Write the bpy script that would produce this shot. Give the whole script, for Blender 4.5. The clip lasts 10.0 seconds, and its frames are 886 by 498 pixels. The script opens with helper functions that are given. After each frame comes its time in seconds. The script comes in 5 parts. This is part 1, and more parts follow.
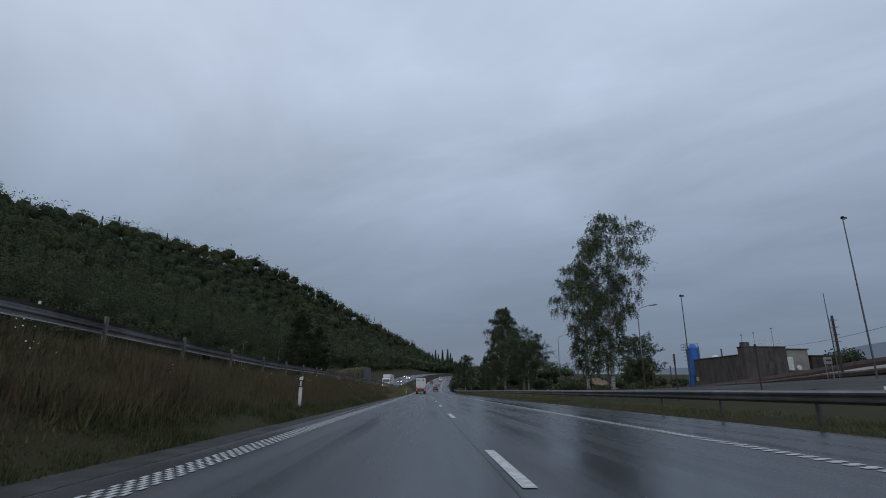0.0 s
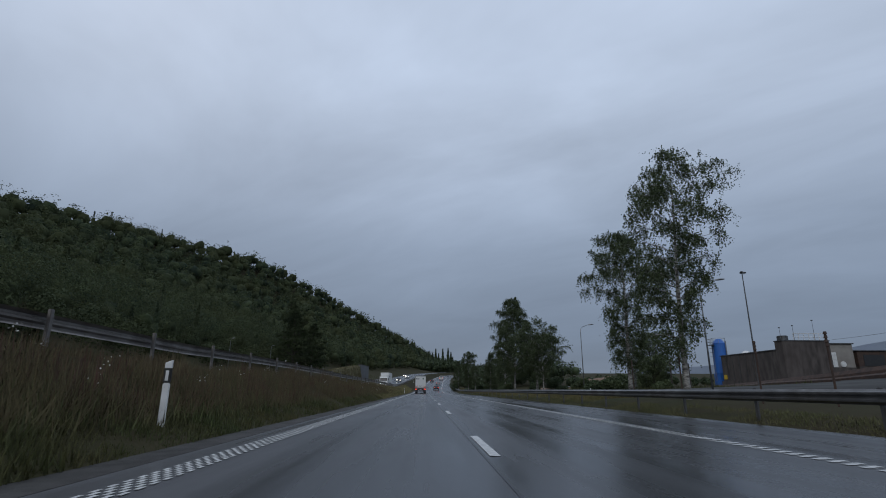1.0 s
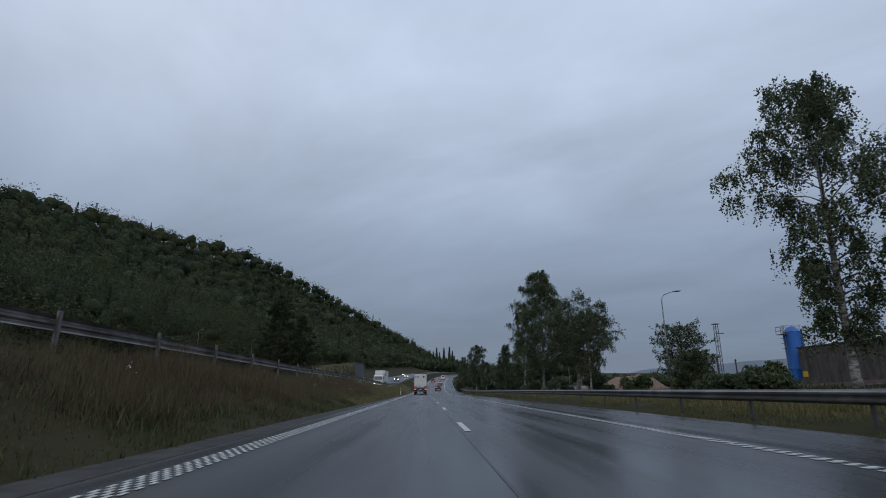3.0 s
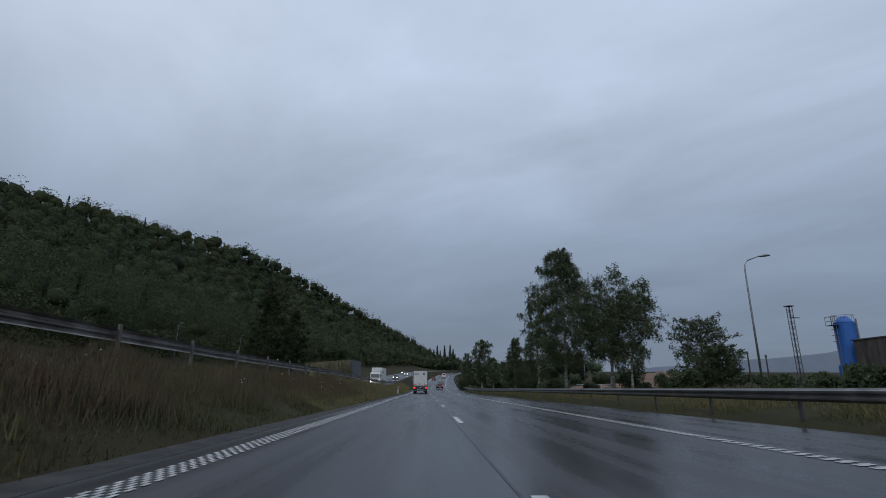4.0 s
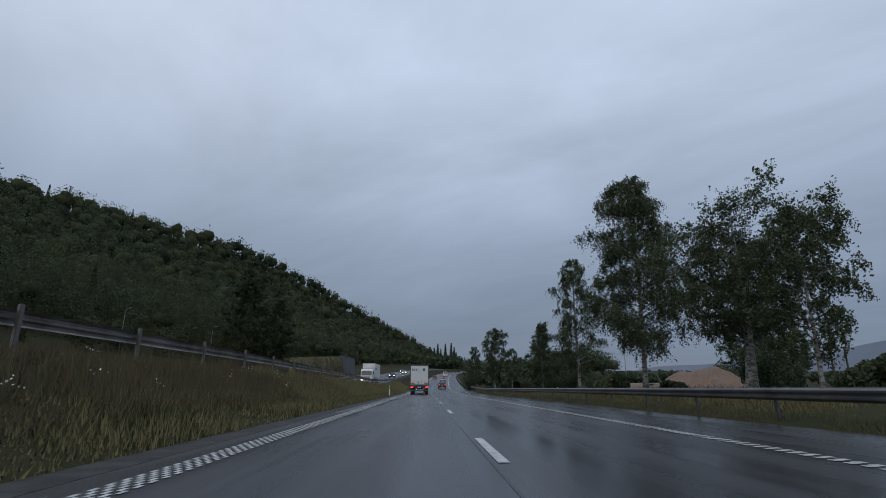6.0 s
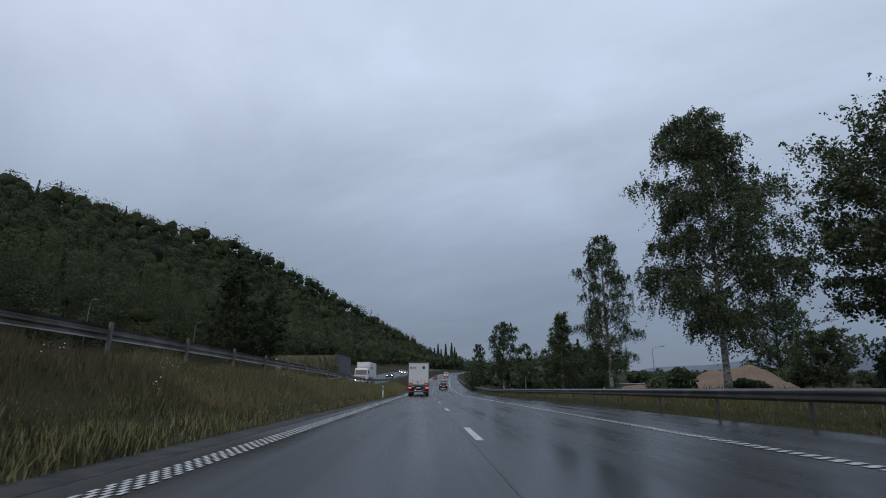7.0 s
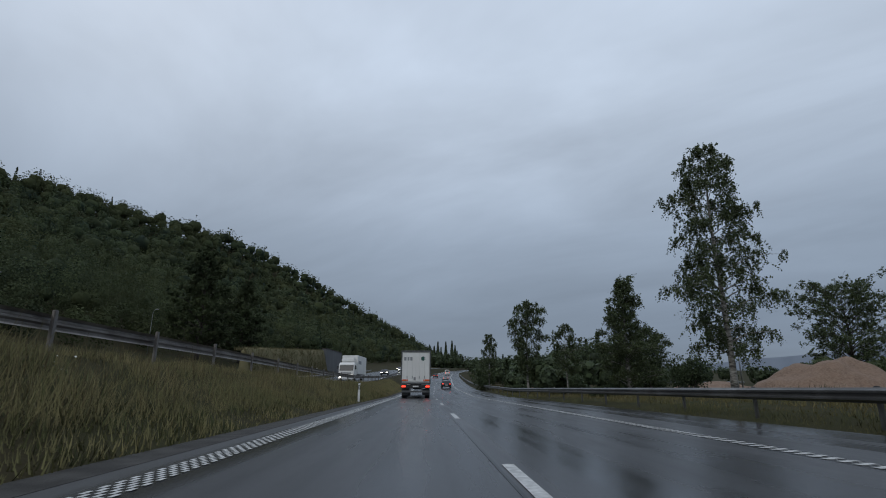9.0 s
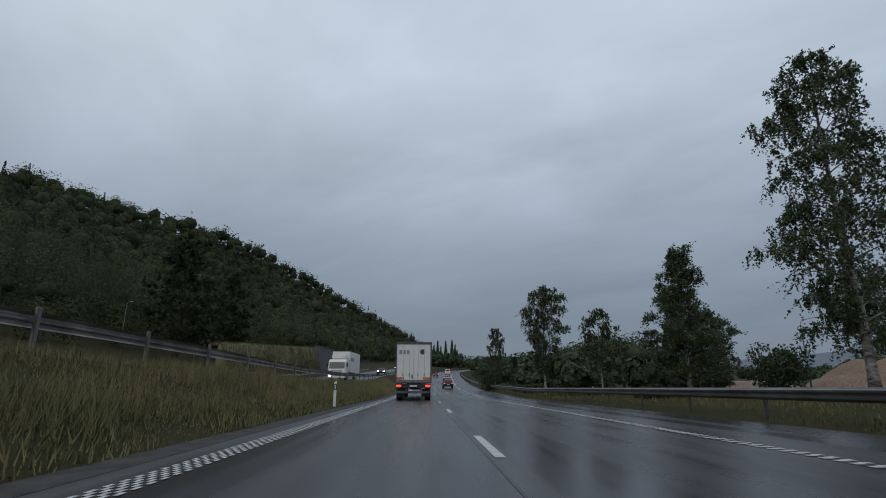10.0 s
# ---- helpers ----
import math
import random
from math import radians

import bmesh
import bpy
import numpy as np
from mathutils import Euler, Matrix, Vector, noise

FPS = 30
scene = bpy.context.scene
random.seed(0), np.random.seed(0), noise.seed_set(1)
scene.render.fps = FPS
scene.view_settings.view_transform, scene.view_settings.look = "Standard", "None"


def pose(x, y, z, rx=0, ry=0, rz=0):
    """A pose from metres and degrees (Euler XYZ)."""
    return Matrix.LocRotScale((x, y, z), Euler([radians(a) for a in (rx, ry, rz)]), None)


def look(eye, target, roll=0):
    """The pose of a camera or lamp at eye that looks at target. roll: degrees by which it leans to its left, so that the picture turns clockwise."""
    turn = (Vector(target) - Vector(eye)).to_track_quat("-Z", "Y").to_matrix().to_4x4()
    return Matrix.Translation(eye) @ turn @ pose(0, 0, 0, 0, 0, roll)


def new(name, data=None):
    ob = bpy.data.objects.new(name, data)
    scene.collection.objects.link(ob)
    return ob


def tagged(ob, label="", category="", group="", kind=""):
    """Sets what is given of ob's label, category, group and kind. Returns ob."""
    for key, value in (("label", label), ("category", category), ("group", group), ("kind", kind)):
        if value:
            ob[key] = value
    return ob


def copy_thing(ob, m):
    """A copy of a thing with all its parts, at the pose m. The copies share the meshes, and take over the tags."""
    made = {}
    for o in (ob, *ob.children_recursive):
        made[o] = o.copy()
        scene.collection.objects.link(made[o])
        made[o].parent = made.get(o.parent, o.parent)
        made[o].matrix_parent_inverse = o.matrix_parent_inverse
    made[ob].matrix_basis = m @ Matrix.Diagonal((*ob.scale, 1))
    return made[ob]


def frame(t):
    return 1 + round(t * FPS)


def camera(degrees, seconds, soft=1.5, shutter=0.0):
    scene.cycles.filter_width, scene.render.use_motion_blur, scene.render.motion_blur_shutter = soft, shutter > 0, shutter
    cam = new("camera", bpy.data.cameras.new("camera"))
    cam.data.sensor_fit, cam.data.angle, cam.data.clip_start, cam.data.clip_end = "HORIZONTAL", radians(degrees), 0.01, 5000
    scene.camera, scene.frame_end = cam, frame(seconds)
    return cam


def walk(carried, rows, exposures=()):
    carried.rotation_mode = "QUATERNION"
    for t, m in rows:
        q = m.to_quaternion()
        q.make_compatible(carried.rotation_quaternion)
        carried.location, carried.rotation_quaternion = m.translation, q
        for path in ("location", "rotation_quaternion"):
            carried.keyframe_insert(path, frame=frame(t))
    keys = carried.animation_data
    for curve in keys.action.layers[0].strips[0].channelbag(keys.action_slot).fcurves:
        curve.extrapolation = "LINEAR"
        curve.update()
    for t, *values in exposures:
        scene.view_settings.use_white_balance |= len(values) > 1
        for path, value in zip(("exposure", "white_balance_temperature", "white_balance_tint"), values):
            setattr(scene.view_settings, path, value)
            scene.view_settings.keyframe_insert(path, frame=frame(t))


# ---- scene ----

# camera and its drive along the lane
cam = camera(81.96, 10.0, soft=1.0, shutter=0.05)
# seconds, x, y, z, pitch, yaw
PATH = [
    (0.0, 0.000, 0.00, 0.838, 15.52, -2.03),
    (1.0, 0.011, 9.77, 0.838, 15.45, -2.03),
    (2.0, 0.020, 19.55, 0.838, 15.47, -2.05),
    (3.0, 0.025, 29.52, 0.838, 15.47, -1.97),
    (4.0, 0.028, 39.42, 0.838, 15.33, -1.93),
    (5.0, 0.028, 49.12, 0.838, 15.26, -1.90),
    (6.0, 0.026, 58.55, 0.838, 15.28, -1.91),
    (7.0, 0.021, 67.80, 0.838, 15.36, -1.91),
    (8.0, 0.013, 76.85, 0.838, 15.39, -1.94),
    (9.0, 0.004, 85.68, 0.838, 15.27, -1.97),
    (10.0, -0.007, 94.12, 0.838, 15.26, -2.02),
]
walk(cam, [(t, pose(x, y, z, 90 + p, 0, w) @ pose(0, 0, 0, 0, 0, 0.185)) for t, x, y, z, p, w in PATH],
     [(0, -0.03, 6500, 10), (2.5, 0.06, 6500, 10), (5, 0.0, 6500, 10), (7.5, 0.16, 6600, 10), (9, 0.10, 6750, 8), (10, 0.02, 6900, 7)])

# overcast sky and a wide, weak sun behind the clouds
world = bpy.data.worlds.new("overcast_sky")
scene.world = world
world.use_nodes = True
wn, wl = world.node_tree.nodes, world.node_tree.links
wn.clear()
w_out = wn.new("ShaderNodeOutputWorld")
w_bg = wn.new("ShaderNodeBackground")
w_sky = wn.new("ShaderNodeTexSky")
w_sky.sky_type, w_sky.sun_disc = "NISHITA", False
w_sky.sun_elevation, w_sky.sun_rotation = radians(42), radians(-35)
w_tc = wn.new("ShaderNodeTexCoord")
w_sep = wn.new("ShaderNodeSeparateXYZ")
wl.new(w_tc.outputs["Generated"], w_sep.inputs[0])
# cloud deck: the view direction spread out on a flat layer
w_add = wn.new("ShaderNodeMath")
w_add.operation = "ADD"
w_add.inputs[1].default_value = 0.16
wl.new(w_sep.outputs[2], w_add.inputs[0])
w_max = wn.new("ShaderNodeMath")
w_max.operation = "MAXIMUM"
w_max.inputs[1].default_value = 0.1
wl.new(w_add.outputs[0], w_max.inputs[0])
w_div = wn.new("ShaderNodeVectorMath")
w_div.operation = "DIVIDE"
wl.new(w_tc.outputs["Generated"], w_div.inputs[0])
wl.new(w_max.outputs[0], w_div.inputs[1])
w_map = wn.new("ShaderNodeMapping")
w_map.inputs["Scale"].default_value = (0.75, 1.45, 0.3)
w_turn = wn.new("ShaderNodeMapping")
w_turn.inputs["Rotation"].default_value = (0, 0, radians(40))
wl.new(w_div.outputs[0], w_turn.inputs["Vector"])
wl.new(w_turn.outputs[0], w_map.inputs["Vector"])
w_noise = wn.new("ShaderNodeTexNoise")
w_noise.inputs["Scale"].default_value = 1.15
w_noise.inputs["Detail"].default_value = 5
w_noise.inputs["Roughness"].default_value = 0.54
w_noise.inputs["Distortion"].default_value = 0.35
wl.new(w_map.outputs[0], w_noise.inputs["Vector"])
w_ramp = wn.new("ShaderNodeMapRange")
for key, value in (("From Min", 0.3), ("From Max", 0.7), ("To Min", 0.80), ("To Max", 1.20)):
    w_ramp.inputs[key].default_value = value
wl.new(w_noise.outputs["Fac"], w_ramp.inputs["Value"])
# the deck blurs into rain towards the horizon
w_low = wn.new("ShaderNodeMapRange")
for key, value in (("From Min", 0.02), ("From Max", 0.40), ("To Min", 0.22), ("To Max", 0.85)):
    w_low.inputs[key].default_value = value
wl.new(w_sep.outputs[2], w_low.inputs["Value"])
w_soft = wn.new("ShaderNodeMix")
w_soft.data_type = "FLOAT"
w_soft.inputs["A"].default_value = 1.0
wl.new(w_low.outputs["Result"], w_soft.inputs["Factor"])
wl.new(w_ramp.outputs["Result"], w_soft.inputs["B"])
# sky brightens from west to east, standing in for lens vignette
w_east = wn.new("ShaderNodeMapRange")
for key, value in (("From Min", -0.7), ("From Max", 0.7), ("To Min", 0.93), ("To Max", 1.07)):
    w_east.inputs[key].default_value = value
wl.new(w_sep.outputs[0], w_east.inputs["Value"])
w_deck = wn.new("ShaderNodeMath")
w_deck.operation = "MULTIPLY"
wl.new(w_soft.outputs["Result"], w_deck.inputs[0])
wl.new(w_east.outputs["Result"], w_deck.inputs[1])
w_grad = wn.new("ShaderNodeValToRGB")
cr = w_grad.color_ramp
cr.elements[0].position, cr.elements[0].color = 0.0, (0.142, 0.181, 0.248, 1)
cr.elements[1].position, cr.elements[1].color = 1.0, (0.55, 0.635, 0.785, 1)
for at_, col in ((0.10, (0.166, 0.211, 0.288, 1)), (0.27, (0.258, 0.319, 0.420, 1)), (0.5, (0.455, 0.538, 0.677, 1))):
    e = cr.elements.new(at_)
    e.color = col
wl.new(w_sep.outputs[2], w_grad.inputs["Fac"])
w_mul = wn.new("ShaderNodeMix")
w_mul.data_type, w_mul.blend_type = "RGBA", "MULTIPLY"
w_mul.inputs["Factor"].default_value = 1.0
wl.new(w_grad.outputs["Color"], w_mul.inputs["A"])
wl.new(w_deck.outputs[0], w_mul.inputs["B"])
w_mixs = wn.new("ShaderNodeMix")
w_mixs.data_type, w_mixs.blend_type = "RGBA", "ADD"
w_mixs.inputs["Factor"].default_value = 0.004
wl.new(w_mul.outputs["Result"], w_mixs.inputs["A"])
wl.new(w_sky.outputs[0], w_mixs.inputs["B"])
wl.new(w_mixs.outputs["Result"], w_bg.inputs["Color"])
w_bg.inputs["Strength"].default_value = 1.0
wl.new(w_bg.outputs[0], w_out.inputs["Surface"])

sun = new("sun", bpy.data.lights.new("sun", "SUN"))
sun.data.energy, sun.data.angle, sun.data.color = 0.5, radians(40), (1.0, 0.97, 0.93)
sun.matrix_world = look((0, 0, 50), (35, 60, 0))


# ---- materials ----
def material(name, colour, rough=0.7, metal=0.0, second=None, scale=4.0, bump=0.0, bump_scale=60.0, detail=5.0, stretch=(1, 1, 1), island=0.0, per_object=0.0, spec=0.5, coords="Object", third=None, third_scale=0.4, rough_to=None):
    m = bpy.data.materials.new(name)
    m.use_nodes = True
    n, l = m.node_tree.nodes, m.node_tree.links
    b = n["Principled BSDF"]
    b.inputs["Roughness"].default_value, b.inputs["Metallic"].default_value = rough, metal
    b.inputs["Specular IOR Level"].default_value = spec
    tc = n.new("ShaderNodeTexCoord")
    mp = n.new("ShaderNodeMapping")
    mp.inputs["Scale"].default_value = stretch
    l.new(tc.outputs[coords], mp.inputs["Vector"])
    rgb = n.new("ShaderNodeRGB")
    rgb.outputs[0].default_value = (*colour, 1)
    col = rgb.outputs[0]
    first = None
    for c2, sc in ((second, scale), (third, third_scale)):
        if c2 is None:
            continue
        t = n.new("ShaderNodeTexNoise")
        t.inputs["Scale"].default_value, t.inputs["Detail"].default_value = sc, detail
        l.new(mp.outputs[0], t.inputs["Vector"])
        r = n.new("ShaderNodeMapRange")
        r.inputs["From Min"].default_value, r.inputs["From Max"].default_value = 0.36, 0.64
        l.new(t.outputs["Fac"], r.inputs["Value"])
        mx = n.new("ShaderNodeMix")
        mx.data_type = "RGBA"
        l.new(r.outputs["Result"], mx.inputs["Factor"])
        l.new(col, mx.inputs["A"])
        mx.inputs["B"].default_value = (*c2, 1)
        col = mx.outputs["Result"]
        first = first or r
    for amount, node, socket in ((island, "ShaderNodeNewGeometry", "Random Per Island"), (per_object, "ShaderNodeObjectInfo", "Random")):
        if amount:
            g = n.new(node)
            r = n.new("ShaderNodeMapRange")
            r.inputs["To Min"].default_value, r.inputs["To Max"].default_value = 1 - amount, 1 + amount
            l.new(g.outputs[socket], r.inputs["Value"])
            mx = n.new("ShaderNodeMix")
            mx.data_type, mx.blend_type = "RGBA", "MULTIPLY"
            mx.inputs["Factor"].default_value = 1
            l.new(col, mx.inputs["A"])
            l.new(r.outputs["Result"], mx.inputs["B"])
            col = mx.outputs["Result"]
    l.new(col, b.inputs["Base Color"])
    if rough_to is not None and first is not None:
        rr = n.new("ShaderNodeMapRange")
        rr.inputs["To Min"].default_value, rr.inputs["To Max"].default_value = rough, rough_to
        l.new(first.outputs["Result"], rr.inputs["Value"])
        l.new(rr.outputs["Result"], b.inputs["Roughness"])
    if bump:
        t = n.new("ShaderNodeTexNoise")
        t.inputs["Scale"].default_value, t.inputs["Detail"].default_value = bump_scale, 4
        l.new(mp.outputs[0], t.inputs["Vector"])
        bp = n.new("ShaderNodeBump")
        bp.inputs["Strength"].default_value, bp.inputs["Distance"].default_value = bump, 0.02
        l.new(t.outputs["Fac"], bp.inputs["Height"])
        l.new(bp.outputs[0], b.inputs["Normal"])
    return m


def leafy(m, share=0.35, gain=1.25):
    """Lets light through the leaves: part of the surface is translucent in the same colour."""
    n, l = m.node_tree.nodes, m.node_tree.links
    b = n["Principled BSDF"]
    t = n.new("ShaderNodeBsdfTranslucent")
    l.new(b.inputs["Base Color"].links[0].from_socket, t.inputs["Color"])
    mx = n.new("ShaderNodeMixShader")
    mx.inputs[0].default_value = share
    l.new(b.outputs[0], mx.inputs[1])
    l.new(t.outputs[0], mx.inputs[2])
    l.new(mx.outputs[0], n["Material Output"].inputs["Surface"])
    return m


def glow(name, colour, strength):
    m = bpy.data.materials.new(name)
    m.use_nodes = True
    b = m.node_tree.nodes["Principled BSDF"]
    b.inputs["Base Color"].default_value = (*colour, 1)
    b.inputs["Emission Color"].default_value = (*colour, 1)
    b.inputs["Emission Strength"].default_value = strength
    return m


M_ASPHALT = material("wet_asphalt", (0.045, 0.046, 0.050), 0.22, second=(0.034, 0.035, 0.038), scale=0.9, bump=0.06, bump_scale=90, stretch=(1, 0.12, 1), third=(0.055, 0.055, 0.058), third_scale=0.25, rough_to=0.34, spec=0.225)


def lengthwise(m, rough_by, shade_by):
    """Worn wheel tracks: bands that run along the road."""
    n, l = m.node_tree.nodes, m.node_tree.links
    b = n["Principled BSDF"]
    tc, mp, t = n.new("ShaderNodeTexCoord"), n.new("ShaderNodeMapping"), n.new("ShaderNodeTexNoise")
    mp.inputs["Scale"].default_value = (1.0, 0.006, 1.0)
    t.inputs["Scale"].default_value, t.inputs["Detail"].default_value = 1.15, 3
    l.new(tc.outputs["Object"], mp.inputs["Vector"])
    l.new(mp.outputs[0], t.inputs["Vector"])
    for key, by in (("Roughness", rough_by), ("Base Color", shade_by)):
        r = n.new("ShaderNodeMapRange")
        r.inputs["From Min"].default_value, r.inputs["From Max"].default_value = 0.35, 0.65
        r.inputs["To Min"].default_value, r.inputs["To Max"].default_value = 1 - by, 1 + by
        l.new(t.outputs["Fac"], r.inputs["Value"])
        was = b.inputs[key].links[0].from_socket
        if key == "Roughness":
            mu = n.new("ShaderNodeMath")
            mu.operation = "MULTIPLY"
            l.new(was, mu.inputs[0])
            l.new(r.outputs["Result"], mu.inputs[1])
            l.new(mu.outputs[0], b.inputs[key])
        else:
            mx = n.new("ShaderNodeMix")
            mx.data_type, mx.blend_type = "RGBA", "MULTIPLY"
            mx.inputs["Factor"].default_value = 1
            l.new(was, mx.inputs["A"])
            l.new(r.outputs["Result"], mx.inputs["B"])
            l.new(mx.outputs["Result"], b.inputs[key])


lengthwise(M_ASPHALT, 0.35, 0.25)
M_SHOULDER = material("wet_shoulder", (0.062, 0.059, 0.055), 0.7, second=(0.030, 0.028, 0.026), scale=2.2, bump=0.5, bump_scale=45, spec=0.15)
M_PAINT = material("worn_road_paint", (0.62, 0.62, 0.60), 0.45, second=(0.36, 0.36, 0.35), scale=9, bump=0.2, bump_scale=70)
M_SOIL = material("grassy_ground", (0.044, 0.041, 0.019), 0.95, second=(0.032, 0.036, 0.014), scale=0.8, third=(0.038, 0.031, 0.016), third_scale=0.15, bump=0.8, bump_scale=9, spec=0.1)
M_GRASS = material("tall_grass", (0.078, 0.063, 0.032), 0.75, second=(0.050, 0.046, 0.022), scale=0.55, island=0.25, spec=0.15, third=(0.068, 0.047, 0.027), third_scale=0.28)
M_GRASSG = material("green_grass", (0.055, 0.068, 0.024), 0.7, second=(0.078, 0.072, 0.030), scale=0.7, island=0.40, spec=0.2)
M_GRASSO = material("olive_verge_grass", (0.166, 0.138, 0.064), 0.7, second=(0.116, 0.110, 0.046), scale=0.6, island=0.22, spec=0.2)
M_VERGE = material("mown_verge_grass", (0.098, 0.092, 0.042), 0.75, second=(0.070, 0.074, 0.030), scale=0.7, island=0.25, spec=0.15)
M_MOUND = material("dry_mound_grass", (0.150, 0.130, 0.072), 0.85, second=(0.120, 0.110, 0.058), scale=0.5, island=0.22, spec=0.1)
M_STRAW = material("pale_straw", (0.130, 0.104, 0.055), 0.75, second=(0.094, 0.076, 0.039), scale=1.2, island=0.35, spec=0.2)
M_DOCK = material("reddish_seed_heads", (0.085, 0.038, 0.024), 0.8, second=(0.060, 0.030, 0.020), scale=2, island=0.4)
M_FLOWER = material("white_flowers", (0.70, 0.70, 0.64), 0.7, island=0.2)
M_YELLOW = material("yellow_paint", (0.62, 0.42, 0.04), 0.4)
M_CARD = material("dark_car_paint", (0.03, 0.032, 0.037), 0.25, second=(0.04, 0.04, 0.045), scale=2)
M_CARS = material("silver_car_paint", (0.42, 0.43, 0.44), 0.3, 0.5, second=(0.34, 0.35, 0.36), scale=2)
M_YARD = material("wet_yard_concrete", (0.058, 0.057, 0.054), 0.75, second=(0.045, 0.044, 0.042), scale=0.4, rough_to=0.9, spec=0.15)
M_LEAF = material("birch_leaves", (0.098, 0.122, 0.056), 0.5, second=(0.070, 0.092, 0.045), scale=0.8, island=0.45, spec=0.25)
M_LEAFD = material("dark_leaves", (0.076, 0.100, 0.048), 0.6, second=(0.054, 0.074, 0.040), scale=0.6, island=0.45, spec=0.2)
M_FOREST = material("forest_leaves", (0.090, 0.114, 0.056), 0.8, second=(0.034, 0.050, 0.036), scale=0.13, detail=2.0, island=0.12, spec=0.08, third=(0.074, 0.085, 0.040), third_scale=0.035)
for m_ in (M_LEAF, M_LEAFD, M_FOREST):
    leafy(m_)
M_BARK = material("birch_bark", (0.40, 0.385, 0.35), 0.8, second=(0.07, 0.062, 0.055), scale=3.0, stretch=(1.2, 1.2, 3.5), bump=0.3, bump_scale=20)
M_BARKD = material("dark_bark", (0.075, 0.060, 0.048), 0.9, second=(0.045, 0.038, 0.032), scale=6, stretch=(3, 3, 0.6), bump=0.5, bump_scale=14)
M_STEEL = material("galvanised_steel", (0.36, 0.37, 0.38), 0.42, 0.75, second=(0.24, 0.245, 0.25), scale=2.5, bump=0.08, bump_scale=30)
M_STEELD = material("weathered_steel", (0.15, 0.155, 0.16), 0.45, 0.5, second=(0.085, 0.084, 0.083), scale=3, bump=0.15, bump_scale=25)
M_RAIL = material("weathered_rail_steel", (0.23, 0.225, 0.22), 0.36, 0.65, second=(0.11, 0.10, 0.092), scale=1.6, bump=0.15, bump_scale=25, third=(0.13, 0.13, 0.13), third_scale=0.4)
M_RAILD = material("grimy_rail_steel", (0.24, 0.225, 0.21), 0.38, 0.6, second=(0.115, 0.10, 0.09), scale=1.4, bump=0.2, bump_scale=25)
M_RUST = material("rusty_steel", (0.085, 0.052, 0.038), 0.8, 0.1, second=(0.050, 0.034, 0.028), scale=2.2, bump=0.3, bump_scale=18)
M_WHITE = material("white_plastic", (0.78, 0.78, 0.76), 0.4, second=(0.62, 0.62, 0.60), scale=3)
M_BLACK = material("black_plastic", (0.02, 0.02, 0.021), 0.45, second=(0.03, 0.03, 0.03), scale=5)
M_TYRE = material("wet_rubber", (0.018, 0.018, 0.018), 0.6, second=(0.03, 0.03, 0.03), scale=12, bump=0.2)
M_TRUCKW = material("white_truck_panel", (0.80, 0.80, 0.78), 0.35, second=(0.66, 0.66, 0.63), scale=0.7, third=(0.74, 0.73, 0.70), third_scale=3, stretch=(1, 1, 0.5))
M_GREYM = material("grey_mark", (0.27, 0.28, 0.29), 0.5)
M_TEAL = material("dark_teal_mark", (0.02, 0.09, 0.07), 0.5)
M_ORANGE = material("orange_board", (0.70, 0.13, 0.04), 0.4, second=(0.6, 0.10, 0.03), scale=4)
M_CONCRETE = material("stained_concrete", (0.075, 0.060, 0.054), 0.85, second=(0.044, 0.036, 0.033), scale=0.35, stretch=(1, 1, 0.3), third=(0.100, 0.085, 0.076), third_scale=1.6, bump=0.25, bump_scale=12)
M_BLUE = material("blue_painted_steel", (0.035, 0.16, 0.52), 0.4, second=(0.03, 0.12, 0.40), scale=0.9, stretch=(1, 1, 0.3))
M_PALE = material("pale_render", (0.30, 0.28, 0.25), 0.8, second=(0.22, 0.20, 0.18), scale=0.6)
M_SAND = material("sandy_gravel", (0.185, 0.115, 0.078), 0.95, second=(0.13, 0.082, 0.056), scale=1.4, bump=0.9, bump_scale=7, third=(0.22, 0.15, 0.105), third_scale=5)
M_GREYC = material("plain_grey_concrete", (0.125, 0.130, 0.136), 0.8, second=(0.095, 0.098, 0.102), scale=0.5, stretch=(1, 1, 0.4), bump=0.2, bump_scale=8)
M_GLASS = material("dark_glass", (0.015, 0.018, 0.02), 0.08, second=(0.02, 0.022, 0.025), scale=1)
M_TAR = material("wet_tar_joint", (0.020, 0.020, 0.021), 0.3, second=(0.034, 0.034, 0.036), scale=0.6, spec=0.25)
M_RED = glow("red_tail_light", (1.0, 0.06, 0.03), 1.7)
M_HEAD = glow("headlight_glow", (1.0, 0.95, 0.85), 7.0)
# near-sky colour: distance haze is painted into the base colour
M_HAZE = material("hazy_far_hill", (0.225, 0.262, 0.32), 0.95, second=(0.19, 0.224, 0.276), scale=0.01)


# ---- builders ----
def mesh_of(name, verts, faces, mat, smooth=False):
    me = bpy.data.meshes.new(name)
    me.from_pydata([tuple(v) for v in verts], [], [tuple(f) for f in faces])
    me.materials.append(mat)
    if smooth:
        me.polygons.foreach_set("use_smooth", [True] * len(me.polygons))
    me.update()
    return me


